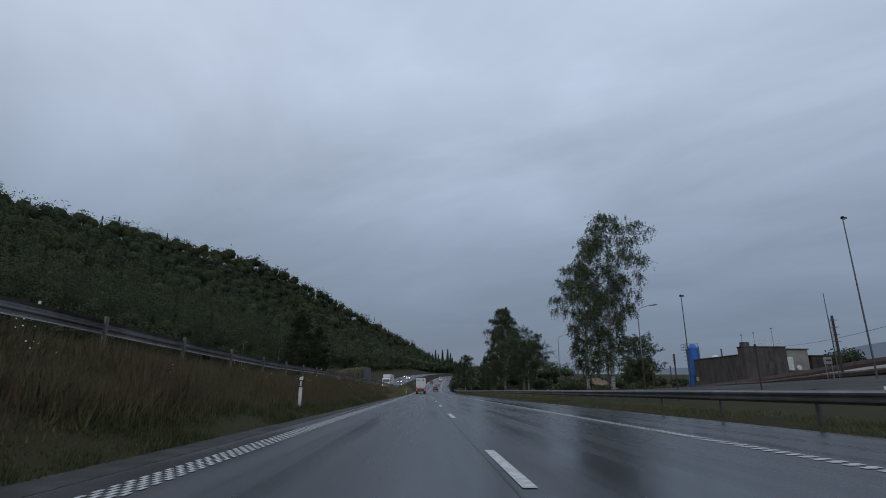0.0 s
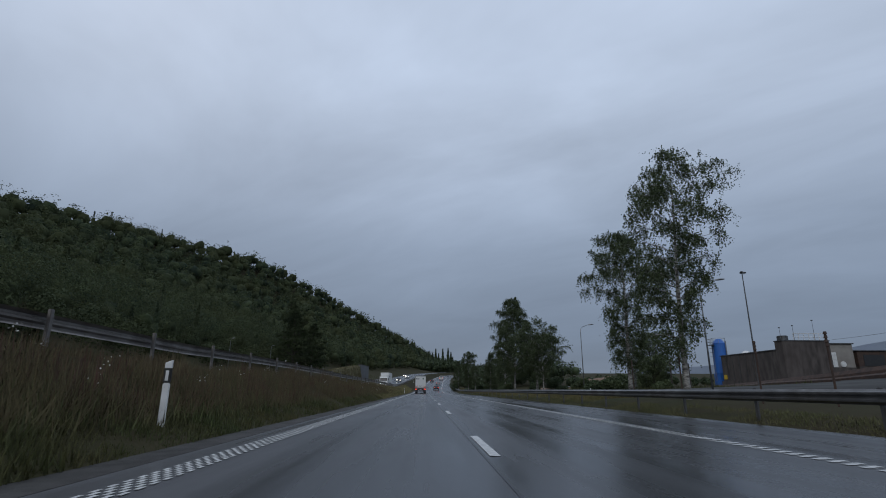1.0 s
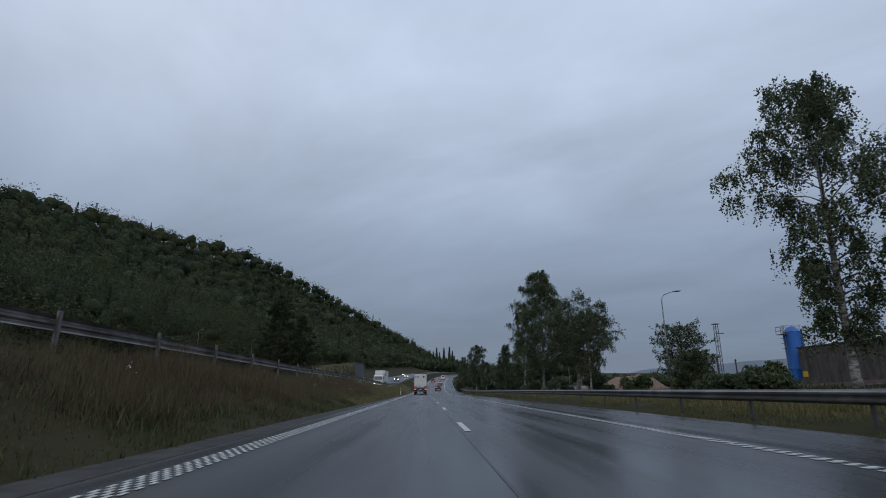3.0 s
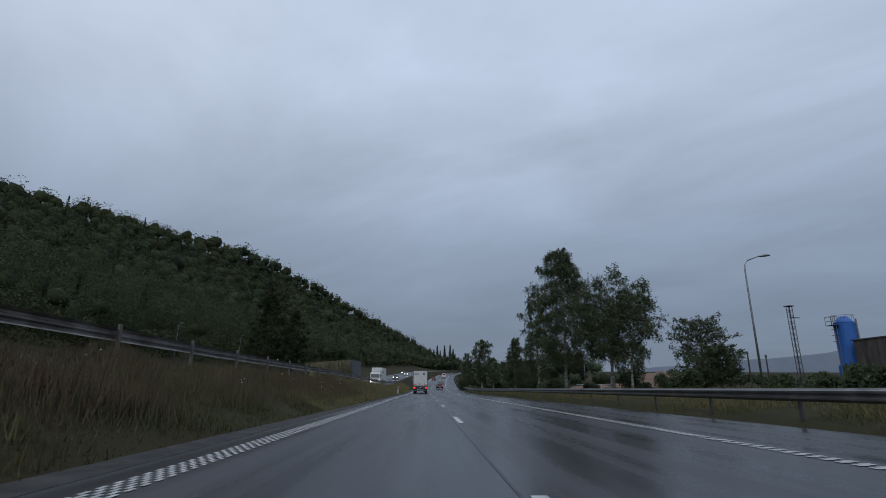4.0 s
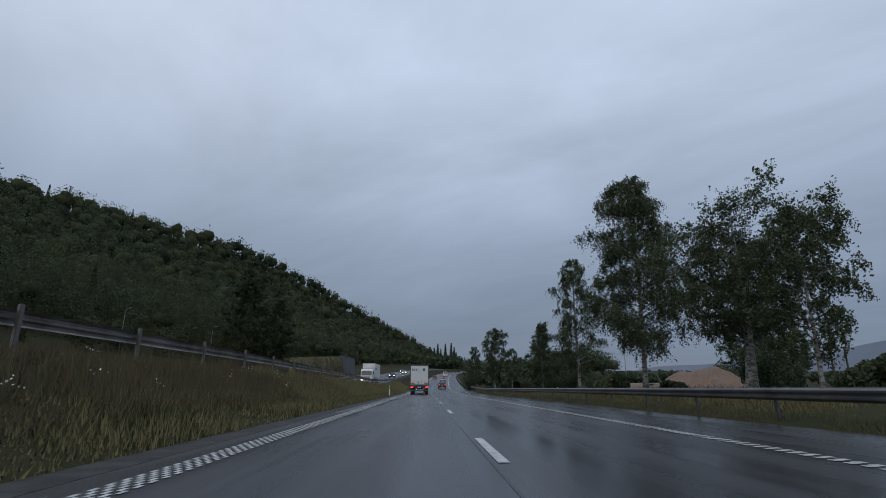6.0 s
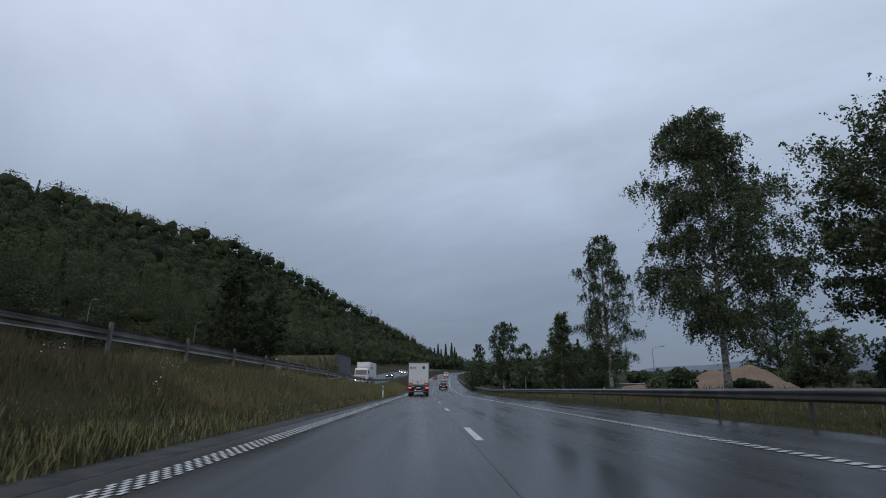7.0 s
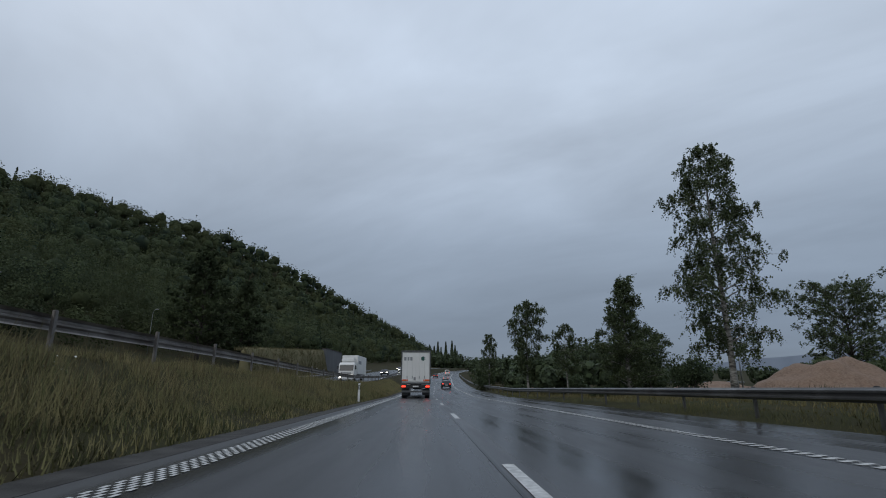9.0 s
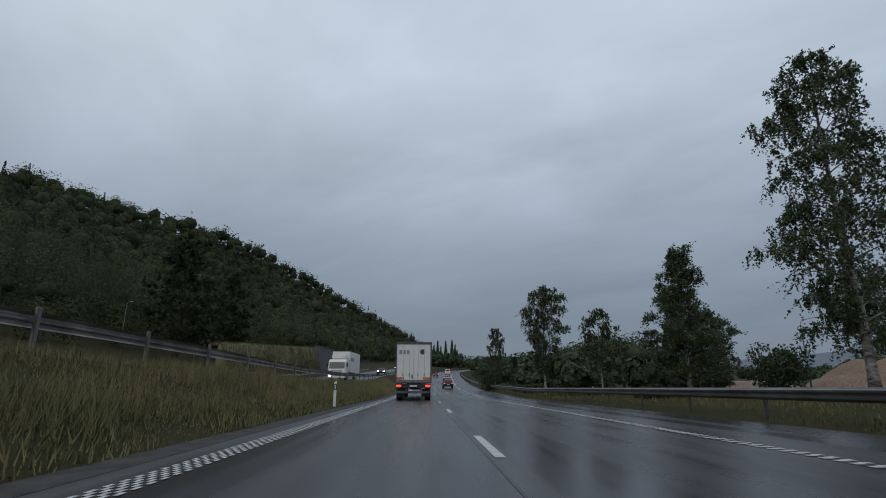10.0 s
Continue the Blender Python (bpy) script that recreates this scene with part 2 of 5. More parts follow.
def fast_mesh(name, co, quads, mat, normals=None):
    """A mesh from numpy arrays: n x 3 places and m x k corner numbers; normals: a soft one for each place."""
    me = bpy.data.meshes.new(name)
    m, k = quads.shape
    me.vertices.add(len(co))
    me.vertices.foreach_set("co", np.ascontiguousarray(co, dtype=np.float32).ravel())
    me.loops.add(m * k)
    me.loops.foreach_set("vertex_index", quads.astype(np.int32).ravel())
    me.polygons.add(m)
    me.polygons.foreach_set("loop_start", np.arange(0, m * k, k, dtype=np.int32))
    me.polygons.foreach_set("loop_total", np.full(m, k, dtype=np.int32))
    me.materials.append(mat)
    me.update(calc_edges=True)
    if normals is not None:
        me.polygons.foreach_set("use_smooth", np.ones(m, dtype=bool))
        me.normals_split_custom_set_from_vertices(normals.astype(np.float32))
    return me


def thing(name, x, y, z, turn=0.0, label="", category="", group="", kind=""):
    ob = new(name)
    ob.empty_display_size = 0.2
    ob.matrix_world = pose(x, y, z, 0, 0, turn)
    return tagged(ob, label, category, group, kind)


def part(name, data, parent, label="", m=None):
    ob = new(name, data)
    ob.parent = parent
    if m is not None:
        ob.matrix_local = m
    return tagged(ob, label)


def box_mesh(name, size, mat, bevel=0.02, centre=(0, 0, 0)):
    bm = bmesh.new()
    bmesh.ops.create_cube(bm, size=1)
    for v in bm.verts:
        v.co = Vector((v.co.x * size[0] + centre[0], v.co.y * size[1] + centre[1], v.co.z * size[2] + centre[2]))
    if bevel:
        bmesh.ops.bevel(bm, geom=bm.edges[:], offset=min(bevel, 0.4 * min(size)), segments=2, affect="EDGES")
    return done(name, bm, mat)


def done(name, bm, mat, smooth=False):
    bmesh.ops.recalc_face_normals(bm, faces=bm.faces[:])
    me = bpy.data.meshes.new(name)
    bm.to_mesh(me)
    bm.free()
    me.materials.append(mat)
    if smooth:
        me.polygons.foreach_set("use_smooth", [True] * len(me.polygons))
    return me


def cyl_mesh(name, r0, r1, z0, z1, mat, sides=16, bevel=0.0, axis="z"):
    bm = bmesh.new()
    bmesh.ops.create_cone(bm, cap_ends=True, segments=sides, radius1=r0, radius2=r1, depth=z1 - z0)
    bmesh.ops.translate(bm, verts=bm.verts[:], vec=(0, 0, (z0 + z1) / 2))
    if bevel:
        rim = [e for e in bm.edges if abs(e.verts[0].co.z - e.verts[1].co.z) < 1e-5]
        bmesh.ops.bevel(bm, geom=rim, offset=bevel, segments=2, affect="EDGES")
    if axis == "x":
        bmesh.ops.rotate(bm, verts=bm.verts[:], matrix=Matrix.Rotation(radians(90), 3, "Y"))
    if axis == "y":
        bmesh.ops.rotate(bm, verts=bm.verts[:], matrix=Matrix.Rotation(radians(-90), 3, "X"))
    return done(name, bm, mat)


def tube(points, radii, sides=6):
    """Corners and faces of a round bar along the points."""
    pts = [Vector(p) for p in points]
    verts, faces = [], []
    for i, p in enumerate(pts):
        d = (pts[min(i + 1, len(pts) - 1)] - pts[max(i - 1, 0)]).normalized()
        a = d.orthogonal().normalized() if abs(d.z) > 0.9 else d.cross(Vector((0, 0, 1))).normalized()
        b = d.cross(a)
        for k in range(sides):
            w = 2 * math.pi * k / sides
            verts.append(p + radii[i] * (math.cos(w) * a + math.sin(w) * b))
    for i in range(len(pts) - 1):
        for k in range(sides):
            faces.append((i * sides + k, i * sides + (k + 1) % sides, (i + 1) * sides + (k + 1) % sides, (i + 1) * sides + k))
    faces.append(tuple(range(sides))[::-1])
    faces.append(tuple((len(pts) - 1) * sides + k for k in range(sides)))
    return verts, faces


def joined(name, pieces, mat, smooth=False):
    verts, faces = [], []
    for v, f in pieces:
        n = len(verts)
        verts += v
        faces += [tuple(i + n for i in q) for q in f]
    return mesh_of(name, verts, faces, mat, smooth)


# ---- the lie of the land ----
def lerp(x, table):
    return float(np.interp(x, [a for a, _ in table], [b for _, b in table]))


CENTRE = ((-200, 0), (140, 0), (200, 1.2), (300, 5.5), (400, 12), (500, 24), (600, 45), (800, 110), (1000, 200), (3000, 900))
RISE = ((-200, 0), (140, 0), (180, 0.6), (240, 2.6), (400, 9.6), (600, 18), (800, 25), (1200, 34), (3000, 40))
OPPOSITE = ((-200, 0.28), (8, 0.24), (16, 0.08), (26, -0.02), (36, 0.06), (46, 0.04), (60, -0.03), (80, 0.02), (104, 0.0), (125, -0.14), (160, -0.06), (200, 0.5), (260, 1.1), (400, 1.1), (600, 0.5), (3000, 0))
PROFILE = ((-30, 2.9), (-24.5, 1.75), (-22, 1.3), (-20.5, 1.34), (-8.6, 1.36), (-7.6, 1.46), (-6.7, 1.38), (-4.6, 0.32), (-3.75, 0.0), (-3.3, -0.06), (8.7, -0.06), (8.9, 0.03), (9.5, 0.13), (11, 0.32), (20, 0.95), (30, 1.5), (37, 2.0), (40, 3.1), (60, 3.2), (90, 3.4), (400, 4.0), (3000, 6.0))
RIGHT = ((-200, 1), (105, 1), (135, 0.35), (180, 0.2), (3000, 0.5))
YARD = ((-200, 1.05), (40, 1.05), (45, 0.97), (50, 0.84), (58, 0.65), (66, 0.52), (81, 0.35), (96, 0.23), (112, 0.3), (135, 0.8), (170, 1))
CREST_X = ((-200, -275), (150, -268), (300, -260), (418, -237), (560, -186), (640, -133), (760, -86), (1000, -12), (1300, 60), (3000, 500))
CREST_Z = ((-200, 94), (150, 99), (300, 105), (418, 121), (560, 130), (640, 114), (760, 95), (960, 77), (1010, 66), (1050, 30), (1300, 24), (3000, 24))


def centre(y):
    return lerp(y, CENTRE)


def rise(y):
    return lerp(y, RISE)


def land(x, y):
    u = x - centre(y)
    fall = 1 + (lerp(y, YARD) - 1) * min(1, max(0, (u - 16) / 12))
    z = rise(y) + lerp(max(u, -22), PROFILE) * (lerp(y, RIGHT) if u > 9 else 1) * fall + lerp(y, OPPOSITE) * min(1, max(0, (-3.75 - u) / 3))
    if u < -22:
        xc, zc = lerp(y, CREST_X), lerp(y, CREST_Z)
        span = max(20.0, centre(y) - 22 - xc)
        t = (-22 - u) / span
        if t <= 1:
            z += (zc - z) * t ** (1.45 + 2.2 * min(1, max(0, (y - 550) / 250)))
        else:
            z = zc - (t - 1) * 40
    return z


cols = [-1500, -700, -450, -340, -300, -280, -260, -240, -220, -200, -180, -160, -140, -120, -105, -90, -78, -66, -56, -48, -41, -35, -30, -26, -24.5, -22, -20.5, -14, -8.6, -7.6, -6.7, -6.2, -5.7, -5.15, -4.6, -4.2, -3.75, -3.3, 0, 3, 8.7, 8.9, 9.5, 10, 11, 13, 16, 20, 26, 30, 33, 35, 37, 38.5, 40, 43, 46, 52, 60, 75, 90, 140, 220, 400, 800, 1600, 3000]
rows_y = [-150, -60] + list(range(-30, 200, 5)) + list(range(200, 700, 20)) + [720, 760, 800, 850, 900, 950, 1000, 1100, 1200, 1400, 1700, 2200, 3000]
gv, gf = [], []
for y in rows_y:
    for u in cols:
        x = u + centre(y)
        bumpy = 0.0 if -4.0 < u < 7.5 else 0.10 * noise.noise((x * 0.35, y * 0.35, 0)) * min(1.0, max(0, abs(u - 1.5) - 4.5) / 3)
        gv.append((x, y, land(x, y) + bumpy))
nc = len(cols)
for j in range(len(rows_y) - 1):
    for i in range(nc - 1):
        gf.append((j * nc + i, j * nc + i + 1, (j + 1) * nc + i + 1, (j + 1) * nc + i))
tagged(new("ground", mesh_of("ground", gv, gf, M_SOIL, True)), "rough grassy land rising to a wooded hill", "ground", kind="structure")


def strip(name, u0, u1, y0, y1, z, mat, step=5.0, label="", category="", opposite=False, thick=0.05):
    """A band that follows the road between two offsets."""
    n = max(1, int((y1 - y0) / step))
    v, f = [], []
    for k in range(n + 1):
        y = y0 + (y1 - y0) * k / n
        zz = rise(y) + z + (lerp(y, OPPOSITE) if opposite else 0)
        for u, dz in ((u0, -thick), (u0, 0), (u1, 0), (u1, -thick)):
            v.append((u + centre(y), y, zz + dz))
    for k in range(n):
        a = 4 * k
        for i in range(3):
            f.append((a + i, a + 4 + i, a + 5 + i, a + 1 + i))
    f += [(0, 1, 2, 3), tuple(4 * n + i for i in (3, 2, 1, 0))]
    return tagged(new(name, mesh_of(name, v, f, mat)), label, category, kind="structure")


strip("road", -3.2, 8.7, -60, 700, 0.0, M_ASPHALT, label="wet dark asphalt carriageway with two lanes", category="road")
strip("tar_joint", 0.80, 0.835, -60, 140, 0.005, M_TAR, label="dark sealed joint between the two lanes", category="road joint")
strip("shoulder", -3.75, -3.2, -60, 700, 0.004, M_SHOULDER, label="wet gravelly verge beside the asphalt", category="verge")
strip("opposite_road", -20.2, -9.0, -60, 700, 1.42, M_ASPHALT, label="wet asphalt carriageway of the oncoming traffic", category="road", opposite=True)


# ---- road markings ----
def marking(name, blocks, label):
    """blocks: offset from, offset to, from, to along the road."""
    v, f = [], []
    for u0, u1, y0, y1 in blocks:
        n = len(v)
        for u, y in ((u0, y0), (u1, y0), (u1, y1), (u0, y1)):
            v.append((u + centre(y), y, rise(y) + 0.008))
        f.append((n, n + 1, n + 2, n + 3))
    ob = tagged(new(name, mesh_of(name, v, f, M_PAINT)), label, "road marking", kind="structure")
    return ob


blocks = []
for k in range(1152):
    y = -4 + k * 0.125
    for c in range(6):
        if (k + c) % 2 == 0:
            blocks.append((-2.77 + 0.06 * c, -2.722 + 0.06 * c, y, y + 0.135))
for k in range(60):
    blocks.append((-2.76, -2.50, 140 + 9 * k, 149 + 9 * k))
marking("edge_line_chequered", blocks, "worn white chequered edge line on wet asphalt")
blocks = []
for k in range(840):
    y = -4 + 0.25 * k
    blocks += [(4.98, 5.12, y, y + 0.13), (5.12, 5.26, y + 0.07, y + 0.20)]
for k in range(20):
    blocks.append((5.02, 5.22, 206 + 9 * k, 215 + 9 * k))
marking("edge_line_blocks", blocks, "white edge line of short staggered blocks on wet asphalt")
for k in range(-1, 30):
    y = 4.9 + 12 * k
    marking("lane_dash", [(0.89 + 0.0, 1.03, y, y + 3.0)], "worn white lane dash on wet asphalt")


# ---- guard rails ----
def beam_profile():
    return [(0.0, 0.0), (0.02, 0.03), (0.075, 0.06), (0.075, 0.10), (0.02, 0.135), (0.02, 0.175), (0.075, 0.21), (0.075, 0.25), (0.02, 0.28), (0.0, 0.31)]


def guard_rail(name, u, y0, y1, base, side, label, opposite=False, spacing=4.0, mat=M_STEELD, head=0.04):
    """Beam on posts; side is the way its face looks along x."""
    rail = thing(name, 0, 0, 0, label=label, category="guard rail")
    prof = beam_profile()
    m = len(prof)
    n = int((y1 - y0) / 4)
    for k in range(n):
        # each section laps a hand's width over the next
        v, f = [], []
        for e, y in enumerate((y0 + 4 * k, y0 + 4 * k + 4.12)):
            z = rise(y) + base + 0.44 + (lerp(y, OPPOSITE) if opposite else 0)
            for thick in (0.0, -0.006):
                for a, b in prof:
                    v.append((centre(y) + u + side * (0.07 + a + thick + 0.004 * e), y, z + b))
        for s_ in range(2):
            for i in range(m - 1):
                a = s_ * m + i
                f.append((a, a + 1, a + 2 * m + 1, a + 2 * m))
        for e in (0, 2 * m):
            for i in range(m - 1):
                f.append((e + i, e + i + 1, e + m + i + 1, e + m + i))
        part("beam_section", mesh_of("beam_section", v, f, mat), rail)
    post = box_mesh("rail_post", (0.07, 0.11, 1.0 + head), mat, 0.012, (0, 0, 0.24 + head / 2))
    glint = box_mesh("reflector", (0.05, 0.02, 0.07), M_WHITE, 0.006)
    for k in range(int((y1 - y0) / 28)):
        y = y0 + 20 + 28 * k
        part("reflector", glint, rail, "small white reflector", pose(centre(y) + u + side * 0.10, y, rise(y) + base + 0.78 + (lerp(y, OPPOSITE) if opposite else 0)))
    k = 0
    y = y0 + 2.0
    while y < y1:
        z = rise(y) + base + (lerp(y, OPPOSITE) if opposite else 0)
        part("post", post, rail, m=pose(centre(y) + u, y, z))
        y += spacing
    return rail


guard_rail("guard_rail", 9.1, -10, 300, 0.13, -1, "grey steel beam guard rail on posts by the wet verge", mat=M_RAIL)
guard_rail("guard_rail", -7.3, -10, 260, 1.46, -1, "dark steel beam guard rail on top of the grassy bank", True, mat=M_RAILD, head=0.10)
guard_rail("guard_rail", -21.2, -10, 260, 1.36, 1, "dark steel guard rail beyond the oncoming lanes", True, mat=M_RAILD)


# ---- trees ----
def leaves_of(centres, size, rng, droop=0.0, wide=0.5):
    n = len(centres)
    a = rng.normal(size=(n, 3))
    a[:, 2] -= droop * 2.0
    a /= np.linalg.norm(a, axis=1)[:, None]
    b = np.cross(a, rng.normal(size=(n, 3)))
    b /= np.linalg.norm(b, axis=1)[:, None] + 1e-9
    s = size * rng.uniform(0.6, 1.35, (n, 1))
    co = np.stack([centres - a * s, centres + b * s * wide, centres + a * s, centres - b * s * wide], 1).reshape(-1, 3)
    return co, np.arange(4 * n).reshape(n, 4)


COLUMN = ((-0.1, 0.25), (0.0, 0.55), (0.15, 0.9), (0.4, 1.0), (0.7, 0.72), (0.9, 0.40), (1.0, 0.16))
ROUND = ((-0.1, 0.3), (0.0, 0.6), (0.2, 0.9), (0.45, 1.0), (0.7, 0.9), (0.88, 0.62), (1.0, 0.28))
TOPHEAVY = ((-0.1, 0.2), (0.0, 0.32), (0.25, 0.50), (0.45, 0.80), (0.62, 1.0), (0.8, 0.8), (0.93, 0.45), (1.0, 0.2))
FULL = ((-0.1, 0.4), (0.0, 0.8), (0.15, 1.0), (0.4, 1.0), (0.7, 0.74), (0.9, 0.40), (1.0, 0.16))
CONE = ((-0.1, 0.8), (0.0, 0.95), (0.2, 1.0), (0.5, 0.72), (0.8, 0.36), (1.0, 0.10))


def tree(name, x, y, h, base, radius, seed, label, bark=M_BARK, leaf=M_LEAF, count=30000, size=0.055, droop=0.85, limbs=34, trunk=0.16, shape=COLUMN, stems=1, group="roadside trees"):
    """A trunk with arching limbs and side branches, and leaves that hang in strands from them. base: where the crown begins, as a part of h."""
    rng = np.random.default_rng(seed)
    top = thing(name, x, y, land(x, y) - 0.1, label=label, category="tree", group=group)
    wood, anchors = [], []
    for s_ in range(stems):
        off = rng.normal(size=2) * (0.3 if stems > 1 else 0)
        tilt = rng.normal(size=2) * (0.08 if stems > 1 else 0.015)
        hs = h * (1 if s_ == 0 else rng.uniform(0.75, 0.95))
        pts, rad = [], []
        for k in range(13):
            q = k / 12
            wob = 0.012 * h * np.array([math.sin(4.3 * q + seed), math.cos(5.1 * q + seed)]) * q
            pts.append((off[0] + tilt[0] * hs * q + wob[0], off[1] + tilt[1] * hs * q + wob[1], hs * q * 0.97))
            rad.append(max(0.012, trunk * (1 - q) ** 0.8 + (0.05 * trunk / 0.16 if k == 0 else 0)))
        wood.append(tube(pts, rad, 9))
        P = np.array(pts)
        n_l = limbs // stems
        for i_ in range(n_l):
            q = base + (1 - base) * ((i_ + rng.uniform(0.0, 1.0)) / n_l)
            j = min(11.99, q * 12)
            i = int(j)
            p0 = P[i] + (P[i + 1] - P[i]) * (j - i)
            rel = (q - base) / (1 - base)
            w = 2.4 * i_ + rng.uniform(-0.8, 0.8)
            L = max(0.35, radius * lerp(rel, shape) * rng.uniform(0.5, 1.2))
            up = rng.uniform(0.45, 0.85) + 0.55 * rel
            out = np.array([math.cos(w), math.sin(w), 0.0])
            side = np.array([-out[1], out[0], 0.0])
            bow = rng.normal() * 0.16

            def along(e):
                return p0 + out * L * e + side * L * bow * e * e + np.array([0, 0, up * L * (e - (0.35 + 0.35 * droop) * e * e)])

            r0 = max(0.012, 0.36 * trunk * (1 - q) ** 0.7)
            wood.append(tube([along(e) for e in (0, 0.25, 0.5, 0.75, 1.0)], [r0, r0 * 0.75, r0 * 0.5, r0 * 0.3, 0.006], 5))
            anchors.append((along(1.0), out))
            for _ in range(int(4 + 3.4 * L)):
                e = 1 - 0.88 * rng.uniform() ** 1.15
                c = along(e)
                turn = rng.choice((-1, 1)) * rng.uniform(0.4, 1.3)
                d = out * math.cos(turn) + side * math.sin(turn) + np.array([0, 0, rng.uniform(-0.1, 0.9)])
                l = (0.22 + 0.36 * L * (1.15 - e)) * rng.uniform(0.6, 1.3)
                mid, tip = c + d * l * 0.55, c + d * l - np.array([0, 0, 0.22 * l * droop])
                wood.append(tube([c, mid + 0.4 * (tip - mid)], [0.010, 0.005], 3))
                for g in (0.4, 0.7, 1.0):
                    anchors.append((c + (mid - c) * g / 0.55 if g < 0.55 else mid + (tip - mid) * (g - 0.55) / 0.45, d))
    part("trunk", joined("trunk", wood, bark, True), top)
    # strands of leaves
    at_ = np.array([a for a, _ in anchors])
    per = 15
    strands = count // per
    pick = rng.integers(0, len(at_), strands)
    start = at_[pick] + rng.normal(size=(strands, 3)) * (0.035 + 0.012 * radius)
    fall = rng.normal(size=(strands, 3)) * (0.16 + 0.9 * (1 - droop))
    fall[:, 2] -= droop
    fall /= np.linalg.norm(fall, axis=1)[:, None]
    long_ = rng.uniform(0.2, 1.0, strands) * (droop * (0.30 + 0.30 * radius) + (1 - droop) * (0.2 + 0.08 * radius))
    s = (np.arange(per)[None] + rng.uniform(0, 1, (strands, per))) / per
    c = start[:, None, :] + fall[:, None, :] * (long_[:, None] * s)[:, :, None] + rng.normal(size=(strands, per, 3)) * (0.014 + 0.006 * radius + 0.05 * (1 - droop))
    c = c.reshape(-1, 3)
    c = c[c[:, 2] > 0.05 * h]
    co, q = leaves_of(c, size, rng, 0.5 * droop, 0.6)
    part("crown", fast_mesh("crown", co, q, leaf), top)
    return top


B = "tall birch with white trunk and drooping leafy twigs"
tree("birch_tree", 12.5, 34.4, 12.5, 0.18, 3.1, 11, B, count=41400, size=0.050, trunk=0.15, limbs=61, shape=TOPHEAVY)
tree("birch_tree", 14.8, 47.0, 12.1, 0.17, 3.2, 12, B, count=43700, size=0.055, trunk=0.16, limbs=61, shape=TOPHEAVY)
tree("birch_tree", 14.3, 92.2, 15.2, 0.18, 3.7, 13, "large dark birch with long drooping twigs beside the road", count=90000, size=0.060, trunk=0.17, limbs=91, shape=FULL)
tree("deciduous_tree", 15.9, 84.0, 9.2, 0.31, 3.8, 14, "broad leafy tree with several pale stems", count=46000, size=0.064, stems=3, trunk=0.14, limbs=91, droop=0.4, shape=ROUND)
tree("birch_tree", 15.9, 112.2, 14.3, 0.13, 2.6, 15, B, count=41400, size=0.060, trunk=0.18, limbs=71, shape=COLUMN)
tree("deciduous_tree", 14.3, 122.0, 8.5, 0.07, 2.2, 16, "bushy pointed green tree behind the guard rail", count=32200, size=0.062, trunk=0.14, limbs=74, droop=0.5, shape=CONE)
tree("deciduous_tree", 16.9, 124.5, 4.8, 0.06, 1.5, 26, "small bushy tree behind the guard rail", count=16100, size=0.062, trunk=0.10, limbs=47, droop=0.4, shape=ROUND)
tree("birch_tree", 11.3, 142.7, 10.3, 0.2, 2.3, 17, B, count=25300, size=0.070, trunk=0.15, limbs=57, shape=TOPHEAVY)
tree("birch_tree", 10.6, 172.0, 9.4, 0.16, 1.6, 18, "slim birch at the bend of the road", count=12600, size=0.080, trunk=0.12, limbs=47)
tree("deciduous_tree", 69.5, 168.0, 16.0, 0.06, 8.2, 19, "round spreading leafy tree on open ground", bark=M_BARKD, count=28000, size=0.150, trunk=0.35, limbs=102, droop=0.2, shape=ROUND)
tree("deciduous_tree", 60.0, 144.0, 7.6, 0.04, 5.0, 29, "broad bushy green tree beside the heap of sand", bark=M_BARKD, count=30000, size=0.12, trunk=0.2, limbs=70, droop=0.3, shape=ROUND)
tree("birch_tree", 15.8, 79.0, 7.7, 0.2, 2.3, 27, "smaller birch beside the larger ones", count=20700, size=0.060, trunk=0.10, limbs=51, shape=ROUND)
tree("birch_tree", 11.6, 128.0, 6.0, 0.3, 1.3, 28, "thin young birch behind the guard rail", count=7500, size=0.065, trunk=0.07, limbs=34)


# ---- the wooded hill ----
def crown_shape(rng, h, r, n, spiky, m=6):
    """Leaf clumps of one far tree, standing at the origin, and the way each looks."""
    if spiky:
        q = rng.uniform(0.05, 1, n) ** 0.8
        rad = r * (1.05 - q) * rng.uniform(0.35, 1.0, n)
        w = rng.uniform(0, 2 * math.pi, n)
        c = np.stack([rad * np.cos(w), rad * np.sin(w), q * h], 1)
        return c, np.stack([np.cos(w), np.sin(w), 0.5 + 0 * w], 1)
    lobes = rng.normal(size=(m, 3)) * [0.48 * r, 0.48 * r, 0.11 * h] + [0, 0, 0.62 * h]
    lobes[0] = (0, 0, 0.78 * h)
    lobes[1] = (0, 0, 0.42 * h)
    big = rng.uniform(0.42, 0.72, m) * r
    pick = rng.integers(0, m, n)
    d = rng.normal(size=(n, 3))
    d[:, 2] += 0.3
    d /= np.linalg.norm(d, axis=1)[:, None]
    return lobes[pick] + d * big[pick][:, None] * (1.05 - 0.35 * rng.uniform(0, 1, (n, 1)) ** 2.5), d


def round_core():
    """A small ball of quads."""
    bm = bmesh.new()
    bmesh.ops.create_cube(bm, size=1)
    bmesh.ops.subdivide_edges(bm, edges=bm.edges[:], cuts=1, use_grid_fill=True)
    bm.verts.ensure_lookup_table()
    co = np.array([v.co.normalized() for v in bm.verts])
    faces = np.array([[v.index for v in q.verts] for q in bm.faces])
    bm.free()
    return co, faces


CORE, CORE_FACES = round_core()


